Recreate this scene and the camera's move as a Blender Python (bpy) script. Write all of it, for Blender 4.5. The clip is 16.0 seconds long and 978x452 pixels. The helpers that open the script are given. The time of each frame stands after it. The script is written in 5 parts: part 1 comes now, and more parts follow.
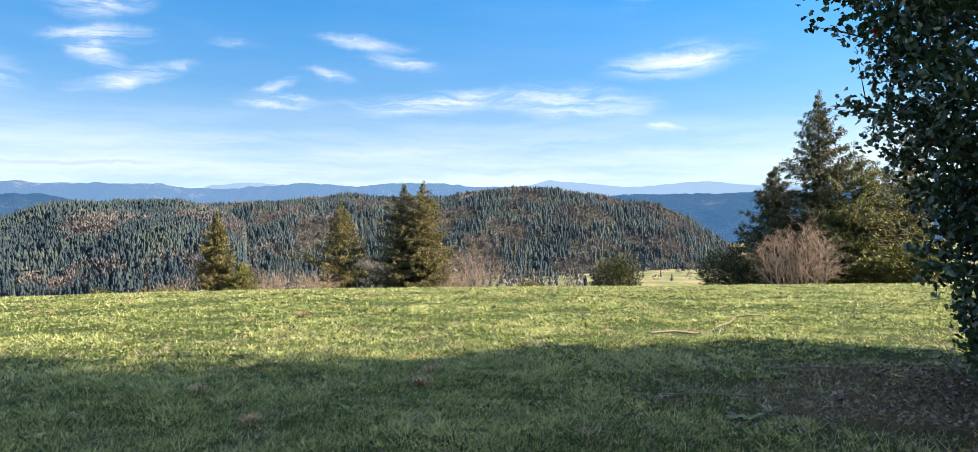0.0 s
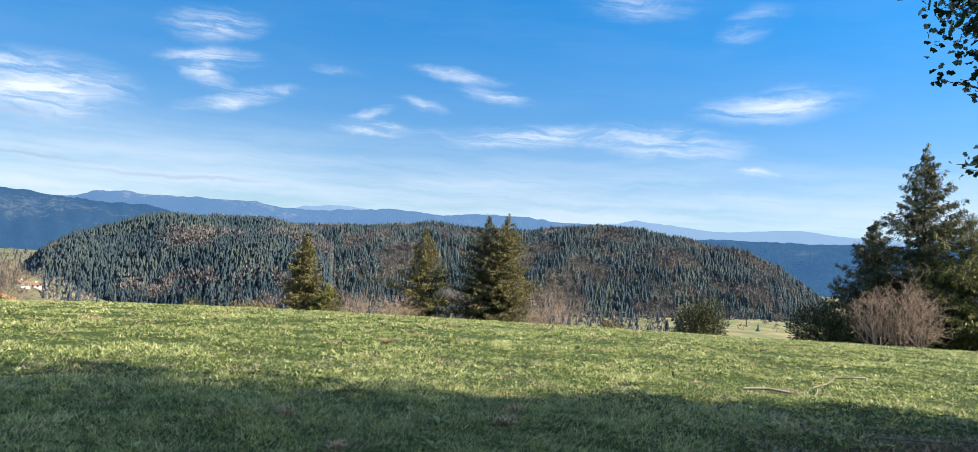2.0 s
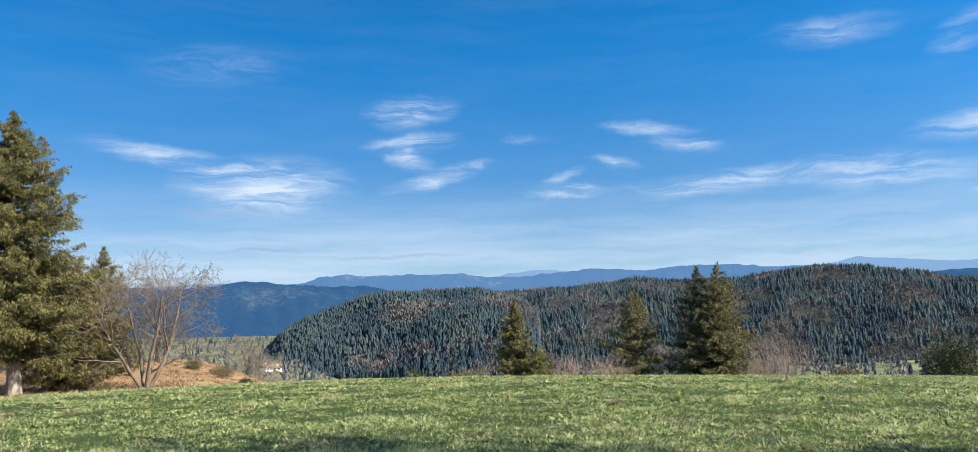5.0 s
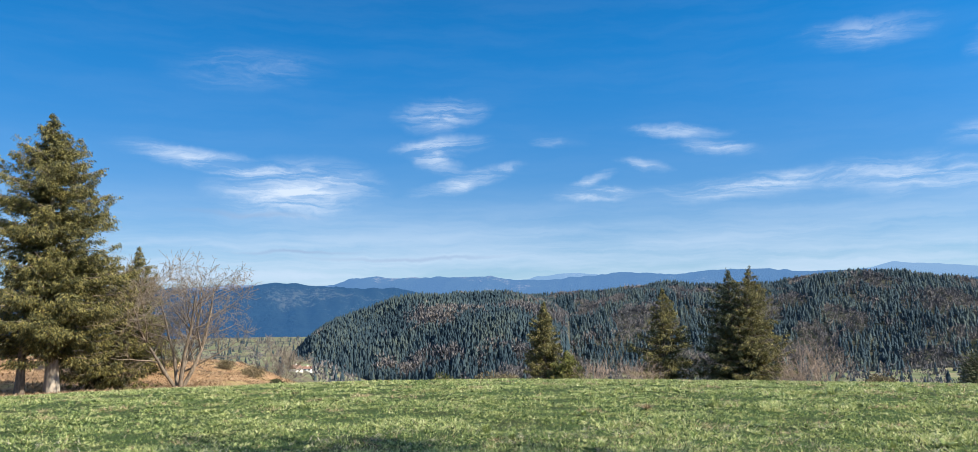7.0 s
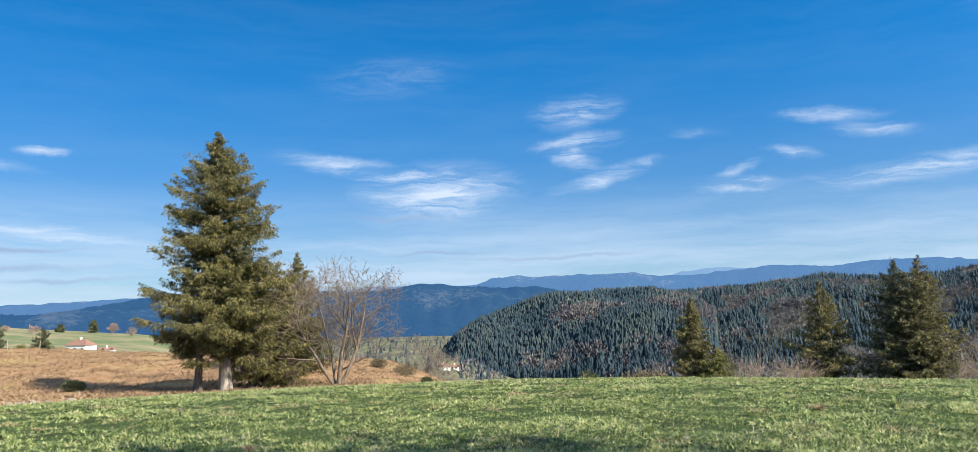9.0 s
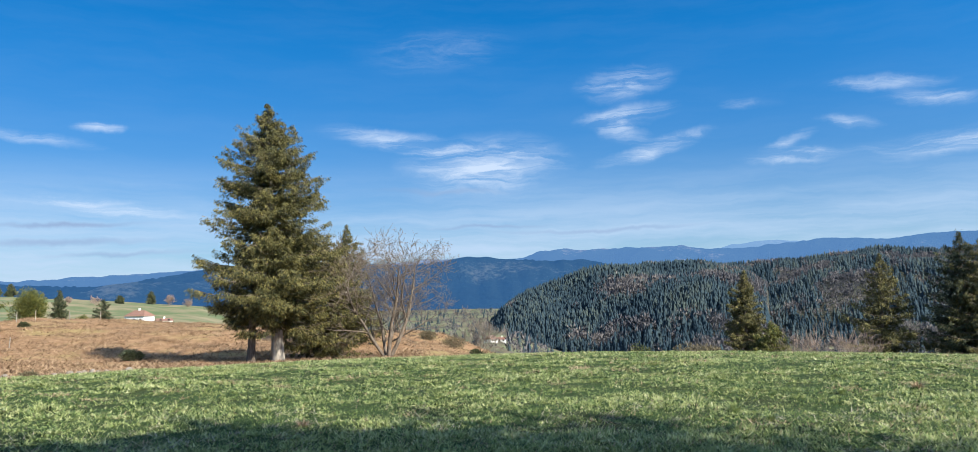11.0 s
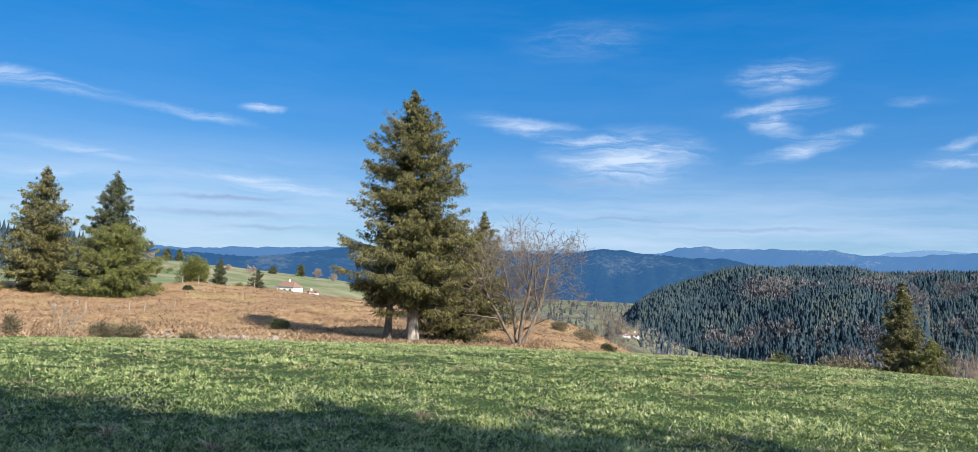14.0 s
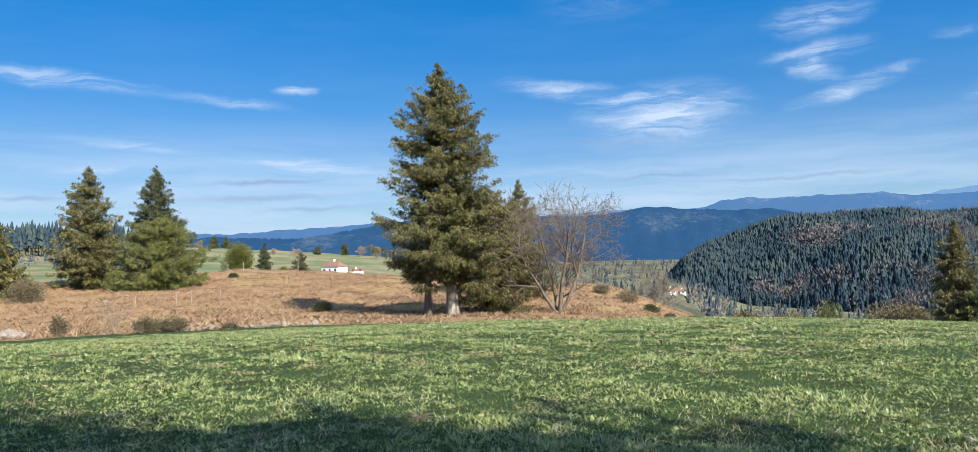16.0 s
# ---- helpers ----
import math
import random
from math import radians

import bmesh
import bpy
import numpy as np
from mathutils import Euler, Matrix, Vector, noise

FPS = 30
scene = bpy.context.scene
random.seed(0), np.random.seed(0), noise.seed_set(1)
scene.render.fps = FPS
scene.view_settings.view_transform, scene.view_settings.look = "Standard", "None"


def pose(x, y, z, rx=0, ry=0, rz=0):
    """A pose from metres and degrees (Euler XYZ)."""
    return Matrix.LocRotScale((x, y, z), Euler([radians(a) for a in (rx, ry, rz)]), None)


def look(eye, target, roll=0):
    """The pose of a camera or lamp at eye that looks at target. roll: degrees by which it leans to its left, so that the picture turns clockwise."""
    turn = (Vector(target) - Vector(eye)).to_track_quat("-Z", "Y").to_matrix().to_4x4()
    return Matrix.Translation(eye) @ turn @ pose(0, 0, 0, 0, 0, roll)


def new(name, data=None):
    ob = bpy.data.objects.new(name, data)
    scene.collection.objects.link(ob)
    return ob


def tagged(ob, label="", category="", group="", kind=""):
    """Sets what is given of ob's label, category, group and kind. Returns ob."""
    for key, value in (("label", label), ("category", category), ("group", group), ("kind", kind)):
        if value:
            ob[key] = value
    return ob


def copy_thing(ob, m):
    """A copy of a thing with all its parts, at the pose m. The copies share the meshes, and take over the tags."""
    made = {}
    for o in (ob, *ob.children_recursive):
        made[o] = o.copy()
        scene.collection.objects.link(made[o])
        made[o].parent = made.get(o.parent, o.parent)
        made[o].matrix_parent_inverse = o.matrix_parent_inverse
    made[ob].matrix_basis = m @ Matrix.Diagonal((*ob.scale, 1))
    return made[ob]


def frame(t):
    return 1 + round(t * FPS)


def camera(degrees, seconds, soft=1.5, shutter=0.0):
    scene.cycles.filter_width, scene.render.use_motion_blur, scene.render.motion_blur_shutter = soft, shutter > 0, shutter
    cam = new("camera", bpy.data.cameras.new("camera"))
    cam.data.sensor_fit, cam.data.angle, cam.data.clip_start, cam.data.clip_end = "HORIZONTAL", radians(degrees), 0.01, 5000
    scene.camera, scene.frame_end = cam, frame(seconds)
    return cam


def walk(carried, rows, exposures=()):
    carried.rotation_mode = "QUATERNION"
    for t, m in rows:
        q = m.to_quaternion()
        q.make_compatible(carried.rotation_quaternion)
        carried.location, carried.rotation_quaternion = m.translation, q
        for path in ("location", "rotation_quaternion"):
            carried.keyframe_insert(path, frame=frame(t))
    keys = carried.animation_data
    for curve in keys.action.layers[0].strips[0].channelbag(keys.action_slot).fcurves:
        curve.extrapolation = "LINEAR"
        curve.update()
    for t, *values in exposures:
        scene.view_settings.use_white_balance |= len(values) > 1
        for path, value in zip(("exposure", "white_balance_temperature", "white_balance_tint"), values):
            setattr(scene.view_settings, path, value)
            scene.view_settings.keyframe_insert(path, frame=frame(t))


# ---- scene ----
cam = camera(63.38, 16.0, 0.7)
PATH = [
    (0.0, pose(-0.00, 0.00, 1.62, 90.00, -0.00, 0.00)),
    (0.5, pose(-0.07, 0.05, 1.64, 90.23, -1.51, 5.26)),
    (1.0, pose(-0.12, 0.05, 1.66, 90.55, -2.84, 5.96)),
    (1.5, pose(-0.13, 0.06, 1.67, 91.61, -3.36, 5.88)),
    (2.0, pose(-0.13, 0.08, 1.66, 92.27, -3.69, 5.93)),
    (2.5, pose(-0.13, 0.07, 1.65, 92.78, -3.45, 5.87)),
    (2.9, pose(-0.16, 0.08, 1.66, 93.81, -3.27, 5.88)),
    (3.0, pose(-0.17, 0.09, 1.66, 94.15, -3.27, 6.21)),
    (3.1, pose(-0.19, 0.10, 1.66, 94.60, -3.15, 7.35)),
    (3.2, pose(-0.21, 0.11, 1.66, 94.92, -2.98, 8.57)),
    (3.4, pose(-0.25, 0.14, 1.67, 95.19, -2.76, 11.88)),
    (3.5, pose(-0.27, 0.17, 1.67, 95.20, -2.29, 13.95)),
    (4.0, pose(-0.30, 0.18, 1.66, 95.86, 0.42, 17.86)),
    (4.5, pose(-0.36, 0.25, 1.64, 96.21, 0.47, 19.21)),
    (4.7, pose(-0.37, 0.25, 1.63, 96.23, 0.66, 19.86)),
    (6.8, pose(-0.43, 0.29, 1.62, 96.37, 0.64, 22.67)),
    (7.0, pose(-0.44, 0.29, 1.62, 96.47, 0.44, 22.73)),
    (7.5, pose(-0.42, 0.28, 1.63, 96.47, 0.45, 22.85)),
    (8.0, pose(-0.43, 0.28, 1.63, 96.76, 0.40, 22.97)),
    (8.5, pose(-0.53, 0.30, 1.62, 96.69, 0.16, 24.95)),
    (8.8, pose(-0.62, 0.29, 1.62, 96.35, 0.89, 29.42)),
    (9.0, pose(-0.67, 0.29, 1.63, 96.47, 1.25, 32.94)),
    (9.2, pose(-0.71, 0.30, 1.63, 96.34, 0.93, 35.85)),
    (9.6, pose(-0.82, 0.38, 1.61, 96.00, 0.80, 38.30)),
    (10.3, pose(-1.10, 0.65, 1.59, 95.20, 0.90, 37.60)),
    (11.0, pose(-1.40, 0.88, 1.57, 94.60, 1.10, 36.30)),
    (11.3, pose(-1.48, 0.94, 1.56, 94.09, 1.16, 36.74)),
    (11.5, pose(-1.46, 0.91, 1.55, 92.75, 1.18, 38.57)),
    (12.0, pose(-1.56, 0.92, 1.56, 92.48, 1.04, 38.27)),
    (12.5, pose(-1.56, 0.99, 1.55, 92.32, 1.68, 40.02)),
    (13.0, pose(-1.42, 1.00, 1.62, 92.46, 2.71, 42.76)),
    (13.5, pose(-1.42, 1.01, 1.62, 91.49, -0.57, 44.45)),
    (14.0, pose(-1.55, 1.17, 1.69, 93.71, -2.68, 45.98)),
    (14.3, pose(-1.52, 1.27, 1.72, 93.29, 1.00, 46.89)),
    (14.5, pose(-1.50, 1.35, 1.74, 93.50, 3.58, 47.59)),
    (15.0, pose(-1.35, 1.37, 1.94, 93.20, 7.37, 50.11)),
    (15.5, pose(-1.31, 1.52, 2.00, 91.86, 6.20, 50.36)),
    (16.0, pose(-1.48, 1.96, 1.98, 91.31, 1.24, 49.07)),
]
EXPOSURES = [(0.0, 1.98, 7600, 14), (0.5, 1.78, 7150, 13), (1.5, 1.7, 6950, 12), (3.0, 1.6, 6750, 11), (3.6, 1.44, 6500, 10),
             (9.2, 1.4, 6300, 10), (11.3, 1.3, 6050, 10), (16.0, 1.33, 6050, 10)]
walk(cam, PATH, EXPOSURES)

# ---- sun and sky ----
SUN_AZ, SUN_EL = -92.0, 36.0          # degrees, azimuth to the left of the first view


def heading(az):
    return Vector((-math.sin(radians(az)), math.cos(radians(az)), 0))


sun_dir = heading(SUN_AZ) * math.cos(radians(SUN_EL)) + Vector((0, 0, math.sin(radians(SUN_EL))))
sun_data = bpy.data.lights.new("sun", "SUN")
sun_data.energy, sun_data.angle, sun_data.color = 4.7, radians(0.55), (1.0, 0.89, 0.71)
sun = new("sun", sun_data)
sun.matrix_world = look(sun_dir * 100, (0, 0, 0))


class Nodes:
    """Short hand for node trees."""

    def __init__(self, tree):
        self.t = tree
        tree.nodes.clear()

    def add(self, kind, ins=None, **props):
        n = self.t.nodes.new(kind)
        for k, v in props.items():
            setattr(n, k, v)
        for k, v in (ins or {}).items():
            if isinstance(v, bpy.types.NodeSocket):
                self.t.links.new(v, n.inputs[k])
            else:
                n.inputs[k].default_value = v
        return n

    def math(self, op, a, b=0.0, c=None, clamp=False):
        ins = {0: a, 1: b}
        if c is not None:
            ins[2] = c
        return self.add("ShaderNodeMath", ins, operation=op, use_clamp=clamp).outputs[0]

    def mix(self, f, a, b):
        return self.add("ShaderNodeMix", {0: f, 6: a, 7: b}, data_type="RGBA").outputs[2]

    def ramp(self, f, stops):
        n = self.add("ShaderNodeValToRGB", {0: f})
        el = n.color_ramp.elements
        while len(el) < len(stops):
            el.new(0.5)
        for e, (p, c) in zip(el, stops):
            e.position, e.color = p, (*c, 1) if len(c) == 3 else c
        return n.outputs[0]

    def noise(self, vec, scale, detail=4.0, rough=0.55, dist=0.0):
        return self.add("ShaderNodeTexNoise", {"Vector": vec, "Scale": scale, "Detail": detail, "Roughness": rough, "Distortion": dist}).outputs[0]

    def span(self, v, a, b, lo=0.0, hi=1.0):
        return self.add("ShaderNodeMapRange", {0: v, 1: a, 2: b, 3: lo, 4: hi}, interpolation_type="SMOOTHSTEP").outputs[0]


def make_sky():
    world = bpy.data.worlds.new("sky")
    scene.world = world
    world.use_nodes = True
    n = Nodes(world.node_tree)
    d = n.add("ShaderNodeTexCoord").outputs["Generated"]
    sky = n.add("ShaderNodeTexSky", sky_type="NISHITA", sun_disc=False, sun_elevation=radians(SUN_EL), sun_rotation=radians(-SUN_AZ),
                altitude=700, air_density=1.0, dust_density=0.35, ozone_density=2.5)
    xyz = n.add("ShaderNodeSeparateXYZ", {0: d}).outputs
    az = n.math("MULTIPLY", n.math("ARCTAN2", n.math("MULTIPLY", xyz[0], -1.0), xyz[1]), 57.2958)
    el = n.math("MULTIPLY", n.math("ARCSINE", xyz[2]), 57.2958)
    flat = n.add("ShaderNodeCombineXYZ", {0: az, 1: el}).outputs[0]
    warp = n.add("ShaderNodeTexNoise", {"Vector": flat, "Scale": 0.22, "Detail": 5.0, "Roughness": 0.6}).outputs[1]
    warp = n.add("ShaderNodeVectorMath", {0: warp, 1: (0.5, 0.5, 0.5)}, operation="SUBTRACT").outputs[0]
    warp = n.add("ShaderNodeVectorMath", {0: warp, 1: (4.0, 1.3, 0.0)}, operation="MULTIPLY").outputs[0]
    bent = n.add("ShaderNodeVectorMath", {0: flat, 1: warp}, operation="ADD").outputs[0]
    stretched = n.add("ShaderNodeMapping", {0: bent, 2: (0, 0, radians(-4)), 3: (0.16, 1.15, 1.0)}).outputs[0]
    fibre = n.span(n.noise(stretched, 1.0, 7.0, 0.62, 0.6), 0.36, 0.68)

    def wisp(total, a, b, width, amount):
        dx, dy = b[0] - a[0], b[1] - a[1]
        m = n.add("ShaderNodeMapping", {0: bent, 1: ((a[0] + b[0]) / 2, (a[1] + b[1]) / 2, 0), 2: (0, 0, math.atan2(dy, dx)),
                                        3: (math.hypot(dx, dy) * 0.62, width, 1)}, vector_type="TEXTURE").outputs[0]
        r = n.add("ShaderNodeVectorMath", {0: m}, operation="LENGTH").outputs[1]
        return n.math("ADD", total, n.span(r, 1.0, 0.0, 0.0, amount))

    white = n.math("MULTIPLY", 0.0, 0.0)
    for a, b, w, s in (((29.5, 14.1), (22.6, 14.7), 1.5, 0.75), ((29.8, 11.9), (23.0, 12.5), 1.0, 0.8), ((28.5, 11.6), (24.5, 10.4), 1.0, 0.6),
                       ((28.0, 8.9), (20.0, 10.9), 0.9, 0.95), ((18.3, 8.6), (11.6, 8.5), 0.7, 0.9), ((17.5, 8.8), (13.5, 10.1), 0.6, 0.55),
                       ((11.5, 8.4), (-5.0, 9.3), 1.1, 0.8), ((-1.0, 9.0), (-12.0, 8.5), 1.9, 0.6)):
        white = wisp(white, a, b, w, s)
    for a, b, w, s in (((48.0, 11.5), (36.5, 9.9), 1.1, 0.75), ((42.5, 8.6), (30.5, 9.2), 2.7, 0.95), ((13.0, 13.1), (5.5, 12.6), 0.7, 0.5),
                       ((9.5, 12.0), (3.0, 11.2), 0.7, 0.5), ((13.2, 10.8), (9.2, 10.3), 0.6, 0.45), ((19.6, 12.6), (15.5, 12.2), 0.5, 0.4),
                       ((86.0, 11.6), (71.0, 10.6), 0.8, 0.7), ((72.0, 10.6), (62.0, 9.5), 0.5, 0.4), ((64.6, 10.7), (60.8, 10.9), 0.45, 0.7)):
        white = wisp(white, a, b, w, s)
    for a, b, w, s in (((78.0, 7.5), (69.0, 6.5), 0.5, 0.5), ((78.0, 5.4), (72.0, 5.7), 0.5, 0.7), ((68.5, 6.3), (56.0, 5.2), 0.8, 0.7),
                       ((-8.0, 11.0), (-19.0, 12.0), 1.5, 0.7), ((1.0, 17.9), (-8.0, 18.3), 1.3, 0.4), ((-9.0, 15.8), (-14.0, 17.8), 1.5, 0.35),
                       ((-10.5, 6.95), (-13.6, 6.85), 0.45, 0.6), ((45.5, 16.5), (34.0, 17.5), 1.8, 0.2)):
        white = wisp(white, a, b, w, s)
    white = n.math("MULTIPLY", white, n.math("MULTIPLY_ADD", fibre, 1.15, 0.12), clamp=True)
    # thin veil that thickens towards the horizon
    band = n.add("ShaderNodeMapping", {0: bent, 3: (0.05, 0.55, 1.0)}).outputs[0]
    veil = n.math("MULTIPLY", n.span(el, 10.0, 2.2, 0.0, 0.9), n.span(n.noise(band, 1.0, 5.0, 0.6), 0.25, 0.72, 0.2, 1.0))
    # bright cloud above the view, added to lift the shaded ground
    overhead_fill = n.math("MULTIPLY", n.span(n.noise(stretched, 0.45, 6.0, 0.6), 0.34, 0.7), n.span(el, 22.0, 46.0, 0.03, 0.95))
    grey = n.math("MULTIPLY", 0.0, 0.0)
    for a, b, w, s in (((41.0, 4.55), (31.5, 4.65), 0.2, 0.6), ((36.0, 4.15), (20.0, 4.25), 0.22, 0.5), ((45.0, 7.2), (34.0, 7.1), 0.32, 0.4),
                       ((69.5, 4.4), (59.5, 4.8), 0.25, 0.8), ((82.0, 3.3), (76.5, 3.6), 0.25, 0.6), ((72.0, 3.3), (58.0, 3.7), 0.35, 0.6), ((66.0, 2.6), (56.0, 2.9), 0.25, 0.5)):
        grey = wisp(grey, a, b, w, s)
    hue = n.mix(n.span(el, 3.0, 21.0), (*LOW_TINT, 1), (*SKY_TINT, 1))
    tint = n.add("ShaderNodeMix", {0: 1.0, 6: sky.outputs[0], 7: hue}, data_type="RGBA", blend_type="MULTIPLY").outputs[2]
    # the clear sky is paler on the sun's side
    side = n.math("MULTIPLY_ADD", n.math("COSINE", n.math("MULTIPLY", n.math("ADD", az, 85.0), 0.0174533)), 0.24, 1.0)
    tint = n.add("ShaderNodeVectorMath", {0: tint, 3: side}, operation="SCALE").outputs[0]
    col = n.mix(veil, tint, (*VEIL, 1))
    col = n.mix(overhead_fill, col, n.mix(n.span(el, 20.0, 40.0), (*VEIL, 1), (8.2, 9.5, 11.0, 1)))
    col = n.mix(n.math("MULTIPLY", white, 0.82), col, (*CLOUD, 1))
    col = n.mix(grey, col, (CLOUD[0] * 0.42, CLOUD[1] * 0.5, CLOUD[2] * 0.64, 1))
    bg = n.add("ShaderNodeBackground", {0: col, 1: 0.066})
    n.t.links.new(bg.outputs[0], n.add("ShaderNodeOutputWorld").inputs[0])


SKY_TINT, LOW_TINT = (0.065, 0.6, 0.95), (0.36, 0.53, 0.7)
CLOUD, VEIL = (4.8, 5.35, 6.05), (3.7, 4.5, 5.5)
make_sky()

# ---- materials ----


def material(name, build):
    m = bpy.data.materials.new(name)
    m.use_nodes = True
    n = Nodes(m.node_tree)
    out = n.add("ShaderNodeOutputMaterial")
    n.t.links.new(build(n), out.inputs[0])
    return m


def surface(n, col, rough=0.8, bump=None, strength=0.3, distance=0.02, spec=0.3):
    ins = {"Base Color": col, "Roughness": rough, "Specular IOR Level": spec}
    if bump is not None:
        ins["Normal"] = n.add("ShaderNodeBump", {"Height": bump, "Strength": strength, "Distance": distance}).outputs[0]
    return n.add("ShaderNodeBsdfPrincipled", ins).outputs[0]


def leafy(name, stops, through_light=0.3, rough=0.6, spec=0.3, patch=0.0, patch_col=(0.2, 0.15, 0.06), clump=0.0):
    """Foliage: each leaf or spray takes its own colour, and lets some light through."""
    def build(n):
        rnd = n.add("ShaderNodeNewGeometry").outputs["Random Per Island"]
        pos = n.add("ShaderNodeTexCoord").outputs["Object"]
        v = n.math("ADD", n.math("MULTIPLY", rnd, 0.6), n.math("MULTIPLY", n.noise(pos, 1.3, 5.0, 0.7), 0.6))
        if clump:
            v = n.math("ADD", v, n.math("MULTIPLY", n.math("SUBTRACT", n.noise(pos, clump, 3.0, 0.6), 0.5), 1.5))
        col = n.ramp(n.math("SUBTRACT", v, 0.1), stops)
        if patch:
            col = n.mix(n.span(n.noise(pos, patch, 4.0), 0.56, 0.72, 0.0, 0.75), col, (*patch_col, 1))
        a = surface(n, col, rough, spec=spec)
        b = n.add("ShaderNodeBsdfTranslucent", {0: col}).outputs[0]
        return n.add("ShaderNodeMixShader", {0: through_light, 1: a, 2: b}).outputs[0]
    return material(name, build)


def grassy(name, stops):
    """Grass: the tone of each tuft, with yellower and bluer stretches of meadow."""
    def build(n):
        pos = n.add("ShaderNodeTexCoord").outputs["Object"]
        t = n.add("ShaderNodeAttribute", attribute_name="tone").outputs["Fac"]
        tuft = n.math("MULTIPLY", n.math("SUBTRACT", n.noise(pos, 15.0, 2.0, 0.6), 0.5), 0.95)
        clod = n.math("MULTIPLY", n.math("SUBTRACT", n.noise(pos, 3.6, 3.0, 0.6), 0.5), 0.4)
        col = n.ramp(n.math("ADD", n.math("ADD", t, tuft), clod), stops)
        col = n.mix(n.span(n.noise(pos, 0.5, 4.0), 0.5, 0.74, 0.0, 0.35), col, (0.22, 0.23, 0.06, 1))
        col = n.mix(n.span(n.noise(pos, 1.7, 3.0), 0.58, 0.75, 0.0, 0.5), col, (0.08, 0.19, 0.045, 1))
        a = surface(n, col, 0.42, spec=0.4)
        b = n.add("ShaderNodeBsdfTranslucent", {0: col}).outputs[0]
        return n.add("ShaderNodeMixShader", {0: 0.42, 1: a, 2: b}).outputs[0]
    return material(name, build)


def barky(name, dark, light, scale=6.0):
    def build(n):
        pos = n.add("ShaderNodeTexCoord").outputs["Object"]
        st = n.add("ShaderNodeMapping", {0: pos, 3: (1, 1, 0.25)}).outputs[0]
        h = n.noise(st, scale, 6.0, 0.65)
        return surface(n, n.ramp(h, [(0.3, dark), (0.7, light)]), 0.9, h, 0.6, 0.05)
    return material(name, build)


def ground_material():
    def build(n):
        pos = n.add("ShaderNodeTexCoord").outputs["Object"]
        fine, mid, big = n.noise(pos, 9.0, 8.0, 0.7), n.noise(pos, 0.9, 6.0, 0.6), n.noise(pos, 0.035, 6.0, 0.6)
        at = {k: n.add("ShaderNodeAttribute", attribute_name=k).outputs["Fac"] for k in ("bracken", "litter", "field", "scrub")}
        mat = n.noise(pos, 38.0, 5.0, 0.75)
        # soil and turf are darkened to paint the shade between the blades
        soil = n.ramp(mat, [(0.35, (0.012, 0.02, 0.008)), (0.55, (0.035, 0.045, 0.018)), (0.7, (0.12, 0.105, 0.06))])
        grass = n.mix(n.span(mid, 0.25, 0.6), soil, n.ramp(mat, [(0.4, (0.012, 0.028, 0.009)), (0.55, (0.04, 0.07, 0.022)), (0.68, (0.14, 0.18, 0.06))]))
        fern = n.ramp(n.math("ADD", n.math("MULTIPLY", fine, 0.5), n.math("MULTIPLY", mid, 0.5)),
                      [(0.32, (0.09, 0.05, 0.026)), (0.5, (0.23, 0.14, 0.075)), (0.68, (0.4, 0.28, 0.17))])
        fern = n.mix(n.span(n.noise(pos, 0.12, 5.0), 0.52, 0.7, 0.0, 0.6), fern, (0.26, 0.22, 0.09, 1))
        dead = n.ramp(n.noise(pos, 16.0, 6.0, 0.7), [(0.35, (0.04, 0.034, 0.022)), (0.6, (0.1, 0.085, 0.05)), (0.75, (0.2, 0.17, 0.11))])
        fld = n.ramp(big, [(0.3, (0.075, 0.115, 0.05)), (0.46, (0.115, 0.135, 0.068)), (0.58, (0.19, 0.17, 0.105)), (0.72, (0.23, 0.2, 0.13))])
        scr = n.ramp(n.noise(pos, 0.011, 9.0, 0.62), [(0.36, (0.045, 0.055, 0.04)), (0.46, (0.12, 0.105, 0.07)), (0.52, (0.095, 0.125, 0.058)), (0.6, (0.17, 0.15, 0.1)), (0.68, (0.07, 0.075, 0.05))])
        col = grass
        for k, c in (("field", fld), ("scrub", scr), ("bracken", fern), ("litter", dead)):
            f = n.math("ADD", at[k], n.math("MULTIPLY", n.math("SUBTRACT", mid, 0.5), 0.9))
            col = n.mix(n.span(f, 0.35, 0.65), col, c)
        return surface(n, col, 0.95, n.math("ADD", n.math("ADD", fine, mid), n.math("MULTIPLY", mat, 0.6)), 0.8, 0.06, 0.1)
    return material("meadow_ground", build)


def forest_floor():
    def build(n):
        pos = n.add("ShaderNodeTexCoord").outputs["Object"]
        h = n.noise(pos, 0.05, 8.0, 0.7)
        return surface(n, n.ramp(h, [(0.35, (0.022, 0.03, 0.024)), (0.6, (0.05, 0.05, 0.038)), (0.75, (0.1, 0.09, 0.06))]), 0.95, h, 0.5, 2.0, 0.05)
    return material("forest_floor", build)


